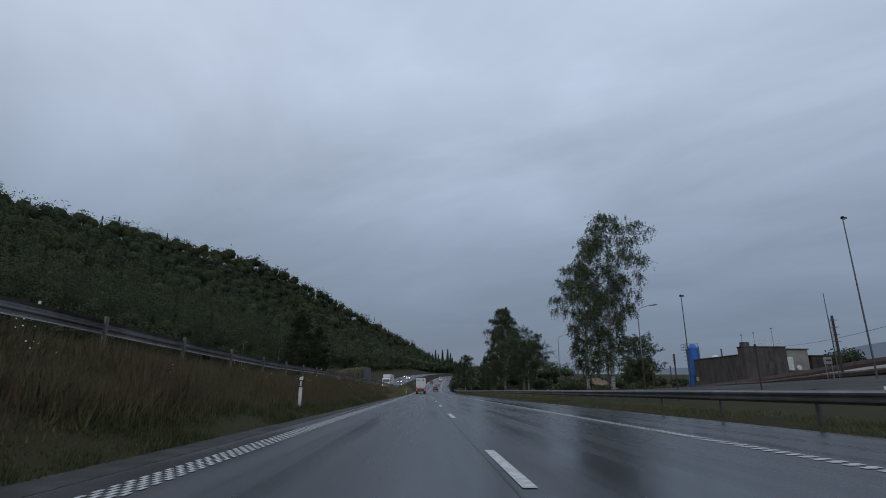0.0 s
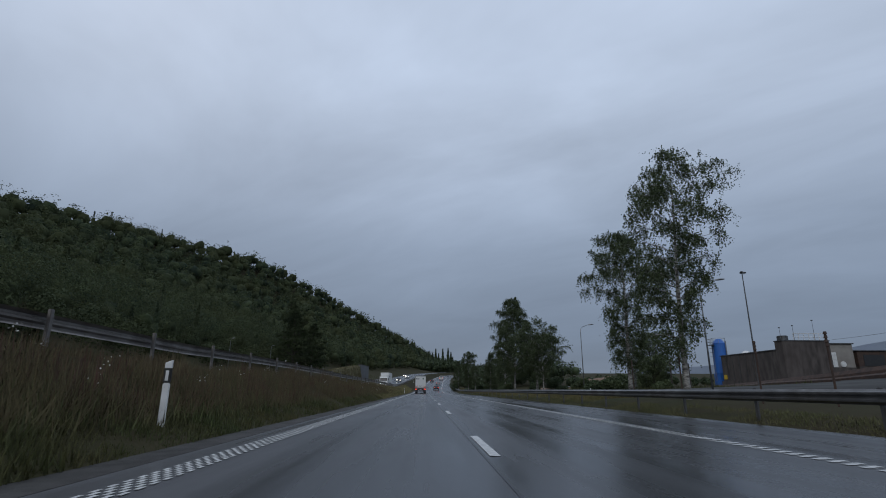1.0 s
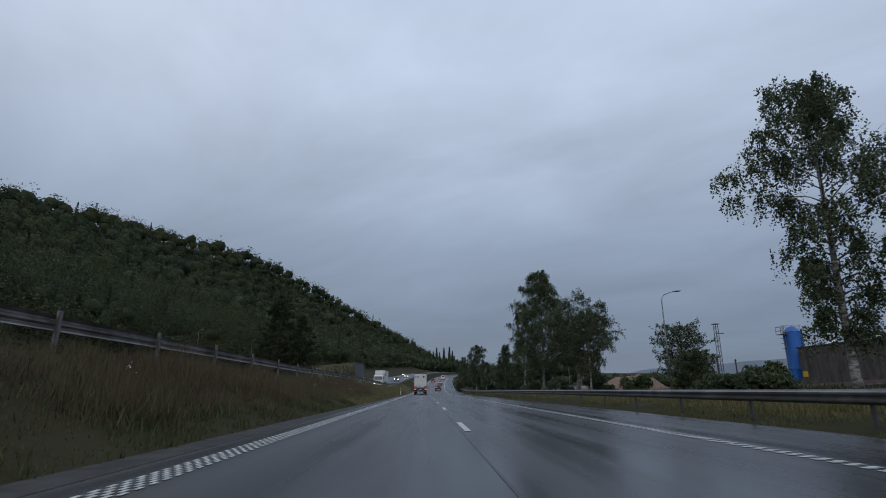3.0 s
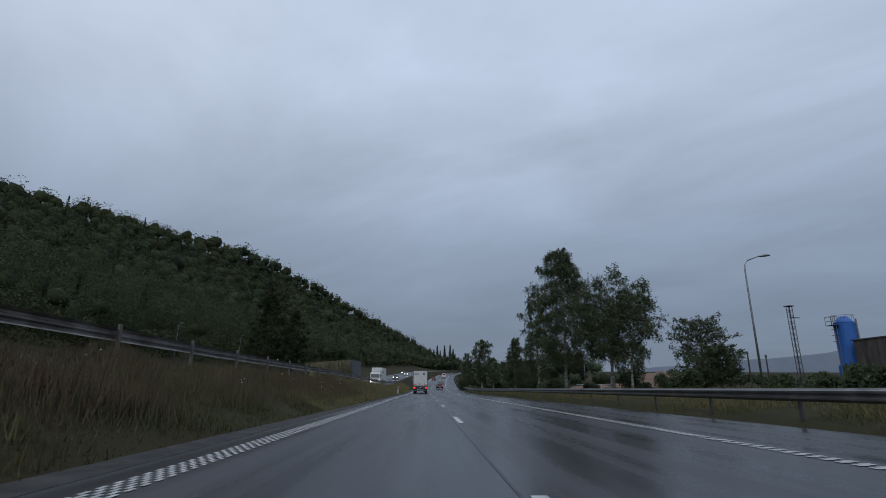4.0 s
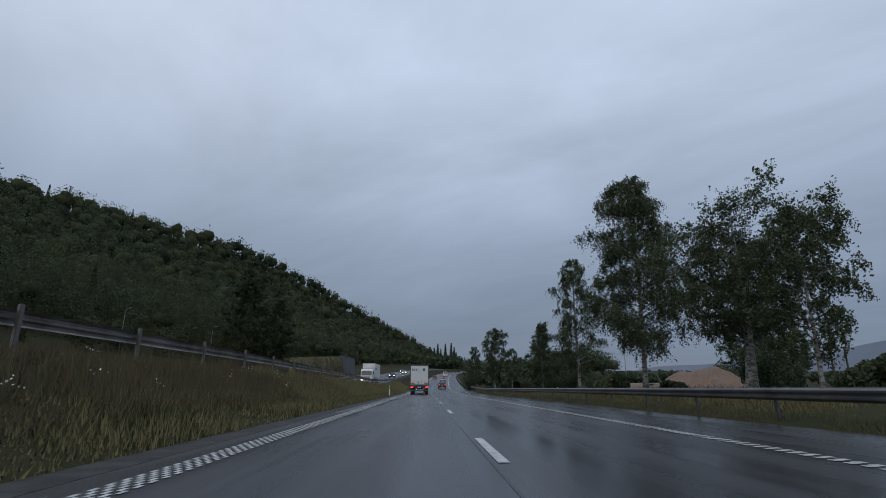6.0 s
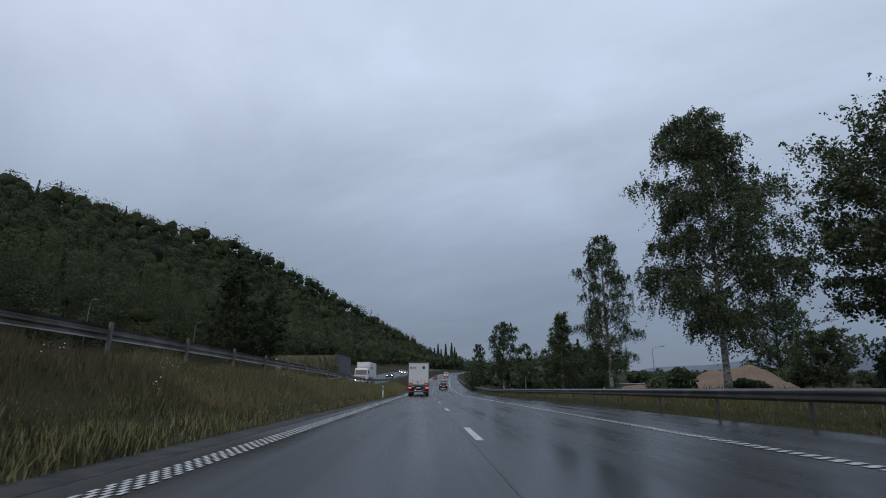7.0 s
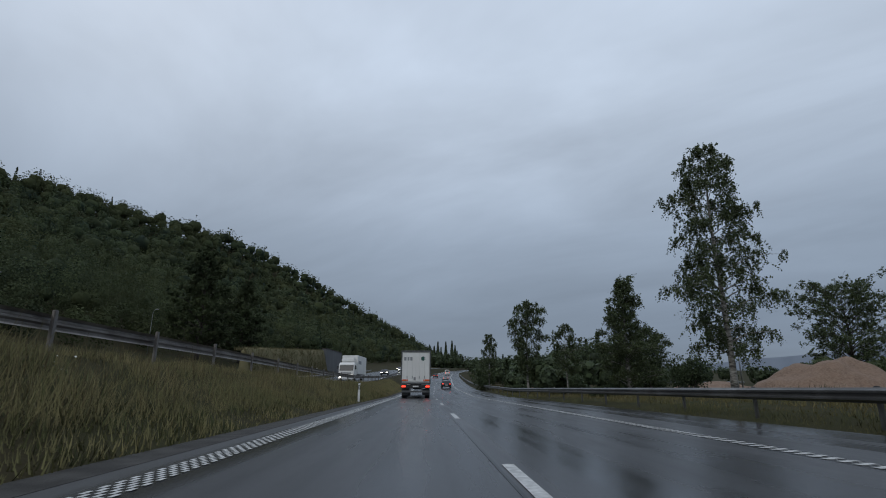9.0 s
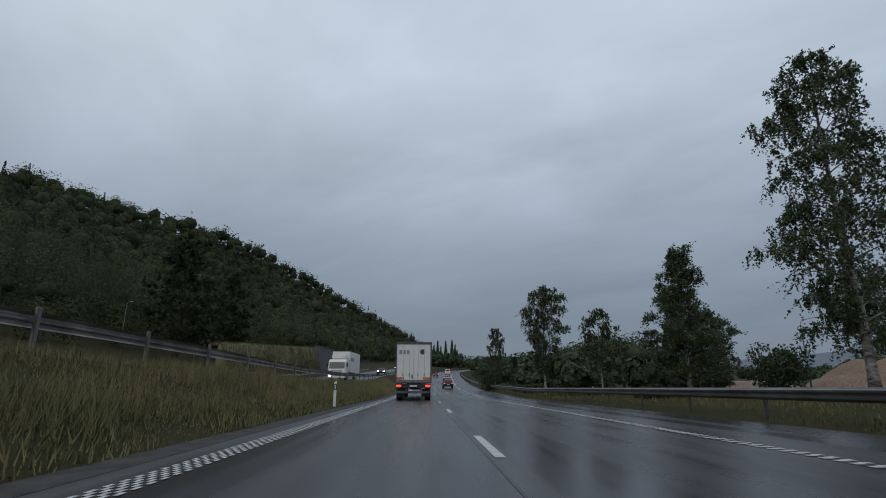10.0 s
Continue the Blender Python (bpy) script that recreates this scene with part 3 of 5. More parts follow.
def forest(name, spots, label, seed, mat, clumps, size, spikes=0.10, wide=0.36, core=0.62):
    """spots: x, y, z, height. Leaf clumps fill the outer shell of each crown's lobes."""
    rng = np.random.default_rng(seed)
    cs, ds, cores = [], [], []
    for x, y, z, h in spots:
        spiky = rng.uniform() < spikes
        c, d = crown_shape(rng, h * (1.12 if spiky else 1), h * (0.17 if spiky else wide), clumps, spiky)
        # the whole crown's roundness softens that of its lobes
        out = c - [0, 0, 0.45 * h]
        out /= np.linalg.norm(out, axis=1)[:, None] + 1e-6
        cs.append(c + [x, y, z])
        ds.append(0.75 * d + 0.5 * out)
        # an uneven inner leaf mass keeps the sky from showing through the crown
        rc = h * (0.08 if spiky else core * wide)
        cores.append(CORE * [rc, rc, h * (0.40 if spiky else 0.32 * core)] * rng.uniform(0.75, 1.15, (len(CORE), 1)) + [x, y, z + h * (0.45 if spiky else 0.58)])
    c, d = np.concatenate(cs), np.concatenate(ds)
    n = len(c)
    soft = d + rng.normal(size=(n, 3)) * 0.16
    soft /= np.linalg.norm(soft, axis=1)[:, None]
    d = d + rng.normal(size=(n, 3)) * 0.38
    d /= np.linalg.norm(d, axis=1)[:, None]
    a = np.cross(d, rng.normal(size=(n, 3)))
    a /= np.linalg.norm(a, axis=1)[:, None] + 1e-9
    b = np.cross(d, a)
    s = size * rng.uniform(0.55, 1.3, (n, 1))
    co = np.stack([c - a * s, c - b * s * 0.75, c + a * s, c + b * s * 0.75], 1).reshape(-1, 3)
    quads, normals = np.arange(4 * n).reshape(n, 4), np.repeat(soft, 4, axis=0)
    m = len(cores)
    inner = (CORE_FACES[None] + (4 * n + len(CORE) * np.arange(m))[:, None, None]).reshape(-1, 4)
    co = np.concatenate([co, np.concatenate(cores)])
    normals = np.concatenate([normals, np.tile(CORE, (m, 1))])
    return tagged(new(name, fast_mesh(name, co, np.concatenate([quads, inner]), mat, normals)), label, "forest", kind="stuff")


rng = np.random.default_rng(5)
edge, near, far, distant = [], [], [], []
y = -20.0
while y < 1250:
    xc = lerp(y, CREST_X)
    x0 = centre(y) - (56 if y < 300 else 45)
    step = 7.6 + 0.003 * max(0, y)
    x = x0
    while x > xc - 16:
        px, py = x + rng.uniform(-2.6, 2.6), y + rng.uniform(-2.6, 2.6)
        h = rng.uniform(8.5, 18) * (1.0 if rng.uniform() < 0.94 else 1.22) * (0.5 if x > x0 - 5 else 1.0) * 1.25
        if x < xc + 14 and rng.uniform() < 0.12:
            h *= 1.25
        (edge if x > -88 and y < 270 else near if x > -150 and y < 330 else far if y < 480 else distant).append((px, py, land(px, py) - 0.24 * h, h))
        x -= step * rng.uniform(0.8, 1.2)
    y += step
forest("hill_forest", edge, "dense green mixed wood at the foot of the hill", 20, M_FOREST, 1080, 0.22, wide=0.32, core=0.24)
forest("hill_forest", near, "dense dark green mixed wood on the hillside", 21, M_FOREST, 540, 0.33, wide=0.32, core=0.42)
forest("hill_forest", far, "dense dark mixed wood up to the hill's crest", 22, M_FOREST, 165, 0.58, 0.07, 0.33, 0.64)
forest("hill_forest", distant, "dark mixed wood on the distant hill flank", 28, M_FOREST, 56, 1.0, 0.09, 0.34, 0.66)

# belt of trees behind the bend on the far side of the road
belt = []
for _ in range(150):
    y = rng.uniform(175, 420)
    x = centre(y) + rng.uniform(13, 15 + 0.30 * (y - 150) if y < 300 else 60)
    belt.append((x, y, land(x, y) - 0.5, rng.uniform(3.5, 6.5) + 0.02 * (y - 175)))
for _ in range(60):
    y = rng.uniform(205, 260)
    x = rng.uniform(18, 0.42 * (y - 94) + 4)
    belt.append((x, y, land(x, y) - 0.5, rng.uniform(4, 6) + 6.0 * max(0, min(1, (x - 26) / 14))))
for _ in range(70):
    y = rng.uniform(190, 235)
    x = rng.uniform(40, 125)
    belt.append((x, y, land(x, y) - 0.5, rng.uniform(2.6, 4.6)))
for _ in range(34):
    y = rng.uniform(128, 178)
    x = centre(y) + rng.uniform(13.0, 21)
    belt.append((x, y, land(x, y) - 0.5, rng.uniform(2.8, 4.8)))
forest("tree_belt", belt, "dark belt of leafy trees behind the bend", 23, M_LEAFD, 270, 0.38, 0.06, 0.36)
# poplars that close the view down the road
pops = [(x, 640 + rng.uniform(-40, 60), 0, h) for x, h in ((1, 22), (5, 27), (10, 25), (14, 30), (19, 28), (23, 31), (28, 29), (33, 27), (-5, 20), (36, 22))]
forest("poplar_row", [(x, y, 19.0, 0.9 * h) for x, y, _, h in pops], "row of tall dark pointed trees far down the road", 24, M_LEAFD, 900, 0.7, 1.0)
low = [(rng.uniform(-60, 38), rng.uniform(560, 760), 18.0, rng.uniform(10, 18)) for _ in range(120)]
forest("tree_row", low, "dark trees closing the view down the road", 25, M_LEAFD, 160, 1.0, 0.2)

# far hills, the haze put into their pale blue-grey colour
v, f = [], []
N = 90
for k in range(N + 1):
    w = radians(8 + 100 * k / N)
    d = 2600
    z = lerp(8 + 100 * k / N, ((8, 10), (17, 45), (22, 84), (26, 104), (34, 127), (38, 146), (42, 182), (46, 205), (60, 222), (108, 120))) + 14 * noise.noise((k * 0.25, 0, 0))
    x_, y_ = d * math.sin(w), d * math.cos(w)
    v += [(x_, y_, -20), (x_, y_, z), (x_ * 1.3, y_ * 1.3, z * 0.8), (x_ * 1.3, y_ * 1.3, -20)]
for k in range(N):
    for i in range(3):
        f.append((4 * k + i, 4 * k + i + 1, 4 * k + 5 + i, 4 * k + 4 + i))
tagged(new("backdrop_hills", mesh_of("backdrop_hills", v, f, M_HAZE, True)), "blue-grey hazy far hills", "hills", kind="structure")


# ---- grass and weeds ----
def blades(name, count, u_range, y_range, tall, wide, mat, label, seed, bend=0.25, thin=None, sward=False):
    """Single blades on the land beside the road. thin: keeps a blade by its place; sward: lit as one soft surface."""
    rng = np.random.default_rng(seed)
    v = np.zeros((count, 3, 3))
    n = 0
    while n < count:
        u = rng.uniform(*u_range)
        y = y_range[0] + (y_range[1] - y_range[0]) * rng.uniform() ** 1.6
        if thin and noise.noise((u * 0.9 + 7, y * 0.35, seed)) < thin:
            continue
        x = u + centre(y)
        z = land(x, y) - 0.03
        h = rng.uniform(*tall) * max(0.3, 0.8 + 1.1 * noise.noise((u * 0.9, y * 0.4, 3.1)) + 0.5 * noise.noise((u * 3, y * 1.3, 9.1)))
        if u < -6.3:
            h *= max(0.35, 1 - 0.55 * (-6.3 - u))
        w = rng.uniform(0, 2 * math.pi)
        s = wide * rng.uniform(0.6, 1.4)
        b = bend * h * rng.normal(size=2)
        if math.cos(w) < 0:
            w += math.pi
        v[n, 0] = (x - s * math.cos(w), y - s * math.sin(w), z)
        v[n, 1] = (x + s * math.cos(w), y + s * math.sin(w), z)
        v[n, 2] = (x + b[0], y + b[1], z + h)
        n += 1
    normals = None
    if sward:
        normals = np.repeat(np.array([[0.0, -0.45, 0.9]]) + rng.normal(size=(count, 3)) * 0.22, 3, axis=0)
        normals /= np.linalg.norm(normals, axis=1)[:, None]
    return tagged(new(name, fast_mesh(name, v.reshape(-1, 3), np.arange(3 * count).reshape(count, 3), mat, normals)), label, "grass", kind="stuff")


blades("bank_grass", 60000, (-7.9, -4.5), (1, 92), (0.28, 0.66), 0.008, M_GRASS, "tall dry yellow-brown grass on the bank", 31, 0.36, sward=True)
blades("bank_grass", 56000, (-7.9, -4.5), (80, 180), (0.20, 0.48), 0.008, M_GRASSO, "tall olive-green grass on the bank", 29, 0.32, sward=True)
blades("bank_undergrowth", 34000, (-7.9, -4.3), (2, 150), (0.18, 0.42), 0.013, M_GRASSG, "low green weeds among the dry grass", 32, sward=True)
blades("verge_grass", 36000, (-5.0, -3.72), (2, 140), (0.08, 0.24), 0.013, M_GRASSG, "short green grass along the asphalt", 33)
blades("straw_stems", 11000, (-7.6, -4.7), (2, 130), (0.45, 0.78), 0.007, M_STRAW, "pale dry grass stalks standing out of the bank", 38, 0.10, thin=0.0)
blades("dock_stems", 2600, (-7.2, -4.8), (2, 48), (0.35, 0.75), 0.012, M_DOCK, "reddish brown weeds gone to seed on the bank", 34, 0.12, thin=0.08)
blades("bank_crest_grass", 30000, (-8.6, -6.2), (1, 170), (0.12, 0.34), 0.010, M_STRAW, "short pale dry grass along the top of the bank", 45, 0.35, sward=True)
blades("rail_grass", 52000, (8.72, 10.4), (3, 160), (0.06, 0.18), 0.012, M_VERGE, "olive grass under the guard rail", 39, 0.35, sward=True)
blades("verge_grass", 15000, (-5.6, -3.72), (0.5, 26), (0.08, 0.26), 0.010, M_GRASSG, "short green grass along the asphalt", 40)
blades("verge_grass", 20000, (-5.3, -3.72), (60, 165), (0.10, 0.30), 0.013, M_GRASSO, "short olive grass along the asphalt", 27, sward=True)
blades("hill_foot_grass", 9000, (-55, -24), (60, 290), (0.5, 1.2), 0.06, M_GRASSG, "rough green growth below the wood", 26)
blades("verge_grass", 36000, (10.0, 15.0), (42, 200), (0.10, 0.30), 0.020, M_GRASSO, "rough grass behind the guard rail", 35)
blades("rough_field", 15000, (14, 33), (52, 130), (0.15, 0.45), 0.035, M_GRASSG, "rough dark grass on the open ground", 30)
blades("median_grass", 9000, (-27, -21.6), (20, 200), (0.3, 0.7), 0.03, M_GRASS, "rough dry grass beyond the oncoming lanes", 36)
rng = np.random.default_rng(37)
c = []
for _ in range(32):
    u, y = rng.uniform(-6.6, -4.9), rng.uniform(4, 100)
    z = land(u, y)
    for _ in range(7):
        c.append((u + rng.normal() * 0.10, y + rng.normal() * 0.10, z + 0.42 + rng.normal() * 0.06))
co, q = leaves_of(np.array(c), 0.016, rng, 0, 0.9)
tagged(new("white_flowers", fast_mesh("white_flowers", co, q, M_FLOWER)), "small white flower heads among tall grass", "flowers", kind="stuff")


# ---- marker posts ----
def marker_post(x, y):
    ob = thing("marker_post", x, y, land(x, y) - 0.02, label="white plastic roadside marker post with black band", category="marker post", group="marker posts")
    part("post_body", box_mesh("post_body", (0.12, 0.045, 0.72), M_WHITE, 0.015, (0, 0, 0.36)), ob)
    part("black_band", box_mesh("black_band", (0.124, 0.049, 0.24), M_BLACK, 0.012, (0, 0, 0.84)), ob, "black band with white reflector")
    part("reflector", box_mesh("reflector", (0.05, 0.01, 0.17), M_WHITE, 0.003, (0, -0.028, 0.84)), ob)
    bm = bmesh.new()
    bmesh.ops.create_cube(bm, size=1)
    for w in bm.verts:
        w.co = Vector((w.co.x * 0.12, w.co.y * 0.045, 1.03 + w.co.z * 0.14))
        if w.co.z > 1.05 and w.co.x < 0:
            w.co.z -= 0.05
    bmesh.ops.bevel(bm, geom=bm.edges[:], offset=0.008, segments=1, affect="EDGES")
    part("post_cap", done("post_cap", bm, M_WHITE), ob)
    return ob


marker_post(-4.36, 18.9)
marker_post(-3.9, 117.5)
marker_post(-4.0, 217.0)
marker_post(-22.3, 128.0)


# ---- lamps and poles ----
def street_lamp(x, y, height, arm, toward, base=None, label="grey steel street lamp with a curved arm"):
    z = land(x, y) - 0.1 if base is None else base
    ob = thing("street_lamp", x, y, z, toward, label, "street lamp", "street lamps")
    pts = [(0, 0, 0), (0, 0, height * 0.5), (0, 0, height * 0.90), (0.05 * arm, 0, height * 0.935), (0.25 * arm, 0, height * 0.965), (arm, 0, height)]
    part("pole", joined("pole", [tube(pts, [0.062, 0.05, 0.038, 0.034, 0.030, 0.026], 8)], M_STEEL, True), ob)
    bm = bmesh.new()
    bmesh.ops.create_uvsphere(bm, u_segments=12, v_segments=8, radius=1)
    for w in bm.verts:
        w.co = Vector((w.co.x * 0.36, w.co.y * 0.14, w.co.z * (0.09 if w.co.z > 0 else 0.05)))
    part("lamp_head", done("lamp_head", bm, M_STEEL, True), ob, "flat oval lamp head", pose(arm + 0.28, 0, height + 0.01, 0, -6, 0))
    return ob


street_lamp(17.4, 41.0, 7.0, 1.1, 0)
street_lamp(17.1, 65.5, 7.2, 0.9, 0)
street_lamp(28.5, 132.0, 5.8, 1.1, 0)
street_lamp(30.0, 196.0, 8.0, 1.2, 180)
for x, y in ((-50, 181), (-50, 145)):
    street_lamp(x, y, 8.2, 0.4, 0, label="slim pale lamp post in front of the wood")


def flood_pole(x, y, height):
    ob = thing("flood_light_pole", x, y, land(x, y) - 0.1, 20, "tall thin steel pole with a floodlight on top", "lamp pole", "yard light poles")
    part("pole", cyl_mesh("pole", 0.065, 0.035, 0, height, M_STEELD, 10), ob)
    part("crossbar", box_mesh("crossbar", (0.5, 0.05, 0.05), M_STEELD, 0.01, (0, 0, height)), ob)
    for s in (-1, 1):
        part("floodlight", box_mesh("floodlight", (0.22, 0.20, 0.12), M_STEELD, 0.03), ob, m=pose(s * 0.16, -0.08, height + 0.08, 25 * s, 0, 0))
    return ob


flood_pole(24.6, 47.6, 8.6)
flood_pole(30.4, 34.2, 11.5)


def ribbed_post(x, y):
    """A thick post with a stack of ribs at its head."""
    ob = thing("fence_post", x, y, land(x, y) - 0.1, label="dark steel post with a ribbed head by the yard", category="post", group="yard posts")
    part("post", cyl_mesh("post", 0.034, 0.034, 0, 2.25, M_RUST, 10), ob)
    for k in range(4):
        part("rib", cyl_mesh("rib", 0.058, 0.042, 1.85 + 0.12 * k, 1.93 + 0.12 * k, M_RUST, 10), ob)
    return ob


for x, y in ((13.2, 20.2), (12.2, 25.0), (11.9, 28.0), (12.3, 34.5), (12.6, 41.0)):
    ribbed_post(x, y)
for x, y in ((66.0, 138.0), (58.0, 131.0), (73.0, 126.0)):
    pole = thing("utility_pole", x, y, land(x, y) - 0.1, label="dark timber pole on open ground", category="pole", group="far poles")
    part("pole", cyl_mesh("pole", 0.16, 0.12, 0, 6.6, M_BARKD, 10), pole)
    part("pole_head", cyl_mesh("pole_head", 0.2, 0.2, 6.1, 6.5, M_STEELD, 10, 0.03), pole)

mast = thing("ladder_mast", 35.7, 43.9, land(35.7, 43.9), 30, "thin mast with a ladder and small cage", "mast")
part("pole", cyl_mesh("pole", 0.06, 0.03, 0, 7.5, M_STEELD, 8), mast)
for s in (0.12, 0.40):
    part("ladder_rail", cyl_mesh("ladder_rail", 0.016, 0.016, 0, 5.3, M_STEELD, 6), mast, m=pose(s, 0, 0))
for k in range(14):
    part("rung", cyl_mesh("rung", 0.012, 0.012, 0, 0.28, M_STEELD, 6, axis="x"), mast, m=pose(0.12, 0, 0.4 + 0.36 * k))
for k in range(4):
    part("cage_ring", joined("cage_ring", [tube([(0.1, -0.02, 0), (0.05, -0.4, 0), (0.3, -0.55, 0), (0.55, -0.4, 0), (0.42, -0.02, 0)], [0.016] * 5, 5)], M_STEELD), mast, m=pose(0, 0, 3.2 + 0.62 * k))
pole = thing("yard_pole", 37.8, 46.0, land(37.8, 46), label="dark thick timber pole in the yard", category="pole")
part("pole", cyl_mesh("pole", 0.12, 0.11, 0, 5.5, M_BARKD, 10, 0.02), pole)
sign = thing("yard_sign", 28.8, 36.2, land(28.8, 36.2), -40, "weathered white sign on two thin legs", "sign")
part("panel", box_mesh("panel", (0.5, 0.03, 0.5), M_PALE, 0.01, (0, 0, 1.5)), sign)
part("panel_mark", box_mesh("panel_mark", (0.3, 0.01, 0.12), M_RUST, 0.004, (0.05, -0.022, 1.5)), sign)
for s in (-0.18, 0.18):
    part("leg", cyl_mesh("leg", 0.03, 0.03, 0, 1.3, M_STEEL, 8), sign, m=pose(s, 0.02, 0))


# ---- works buildings ----
hall = thing("works_hall", 54.3, 86.3, 2.45, label="long brown stained concrete hall with a taller block", category="building")
hall.scale = (1.08, 1.08, 1.08)
part("long_wall", box_mesh("long_wall", (6.7, 14.0, 4.1), M_CONCRETE, 0.03, (3.36, 8.62, 2.05)), hall)
part("wall_sign", box_mesh("wall_sign", (0.04, 0.9, 0.7), M_YELLOW, 0.01, (-0.03, 14.9, 0.7)), hall, "small yellow sign")
part("roof_edge", box_mesh("roof_edge", (6.9, 14.2, 0.16), M_STEELD, 0.03, (3.36, 8.74, 4.18)), hall)
part("tall_block", box_mesh("tall_block", (6.9, 1.6, 5.3), M_CONCRETE, 0.04, (3.4, 0.8, 2.65)), hall)
part("block_cap", box_mesh("block_cap", (7.05, 1.75, 0.14), M_STEELD, 0.03, (3.4, 0.8, 5.37)), hall)
part("plinth", box_mesh("plinth", (7.1, 18, 1.6), M_CONCRETE, 0.03, (3.4, 7.0, -0.75)), hall)
for k in range(7):
    part("rail_post", cyl_mesh("rail_post", 0.045, 0.045, 0, 1.0, M_WHITE, 6), hall, "white roof railing", pose(2.0 + 0.75 * k, 0.3, 5.44))
for z in (5.9, 6.42):
    part("rail_bar", cyl_mesh("rail_bar", 0.045, 0.045, 0, 4.6, M_WHITE, 6, axis="x"), hall, m=pose(1.95, 0.3, z))
part("roof_vent", cyl_mesh("roof_vent", 0.7, 0.7, 0, 0.7, M_STEELD, 18, 0.05), hall, m=pose(1.0, 1.2, 5.44))
for x, y, z0, z1 in ((0.2, 0.4, 5.4, 7.2), (2.6, 1.0, 5.4, 7.6), (5.8, 1.2, 5.4, 8.4)):
    part("antenna", cyl_mesh("antenna", 0.035, 0.02, z0, z1, M_STEELD, 6), hall, m=pose(x, y, 0))
    part("antenna_head", box_mesh("antenna_head", (0.28, 0.1, 0.14), M_STEELD, 0.02, (0, 0, z1)), hall, m=pose(x, y, 0))
part("roof_dome", cyl_mesh("roof_dome", 0.9, 0.35, 0, 0.55, M_WHITE, 20, 0.1), hall, "white roof dome", pose(2.2, 12.0, 4.26))
part("stack", cyl_mesh("stack", 0.12, 0.12, 0, 1.3, M_STEELD, 10), hall, m=pose(0.6, 7.2, 4.26))
for k in range(5):
    part("wall_joint", box_mesh("wall_joint", (0.05, 0.10, 4.0), M_STEELD, 0.01, (-0.005, 7.2 + 1.75 * k, 2.02)), hall)

store = thing("store_building", 62.6, 89.2, 4.4, label="pale rendered low store building with a dark eave", category="building")
part("wall", box_mesh("wall", (5.0, 8, 3.6), M_PALE, 0.03, (2.5, 4, 1.8)), store)
part("plinth", box_mesh("plinth", (5.1, 8.1, 3.9), M_CONCRETE, 0.03, (2.5, 4, -1.95)), store)
part("roof", box_mesh("roof", (5.4, 8.4, 0.18), M_STEELD, 0.03, (2.5, 4, 3.7)), store)
part("door", box_mesh("door", (1.0, 0.08, 2.3), M_WHITE, 0.02, (1.6, -0.04, 1.2)), store, "white door")
part("wheel_stack", cyl_mesh("wheel_stack", 0.45, 0.45, 0, 0.3, M_WHITE, 16, 0.04, axis="y"), store, m=pose(3.0, -0.16, 0.5))
annex = thing("dark_shed", 67.9, 88.9, 4.6, label="low dark open shed beside the store", category="shed")
part("wall", box_mesh("wall", (6.0, 6, 2.3), M_RUST, 0.03, (3.0, 3, 1.15)), annex)
part("base", box_mesh("base", (5.9, 5.9, 4.1), M_CONCRETE, 0.03, (3.0, 3, -2.0)), annex)
part("roof", box_mesh("roof", (6.4, 6.4, 0.14), M_STEELD, 0.03, (3.0, 3, 2.4)), annex)
part("opening", box_mesh("opening", (3.4, 0.06, 1.7), M_BLACK, 0.01, (2.6, -0.02, 0.9)), annex, "dark opening")

silo = thing("blue_silo", 55.6, 105.5, 2.6, label="bright blue painted steel silo with a ladder cage", category="silo")
silo.scale = (1.08, 1.08, 1.10)
part("tank", cyl_mesh("tank", 1.15, 1.15, 1.2, 6.2, M_BLUE, 24, 0.08), silo)
part("tank_head", cyl_mesh("tank_head", 1.1, 0.45, 6.2, 7.0, M_BLUE, 24, 0.08), silo)
part("skirt", box_mesh("skirt", (2.0, 2.0, 3.5), M_BLUE, 0.05, (0, 0, -0.5)), silo)
for k in range(6):
    w = 2 * math.pi * k / 6
    part("rail_post", cyl_mesh("rail_post", 0.025, 0.025, 6.2, 7.1, M_STEEL, 6), silo, m=pose(1.1 * math.cos(w), 1.1 * math.sin(w), 0))
part("top_ring", joined("top_ring", [tube([(1.1 * math.cos(w), 1.1 * math.sin(w), 7.1) for w in np.linspace(0, 2 * math.pi, 20)], [0.025] * 20, 5)], M_STEEL), silo)
for s in (-0.2, 0.2):
    part("ladder_rail", cyl_mesh("ladder_rail", 0.03, 0.03, 0, 7.2, M_STEEL, 6), silo, m=pose(-1.22, s, 0))
for k in range(16):
    part("rung", cyl_mesh("rung", 0.015, 0.015, 0, 0.4, M_STEEL, 6, axis="y"), silo, m=pose(-1.22, -0.2, 0.5 + 0.42 * k))

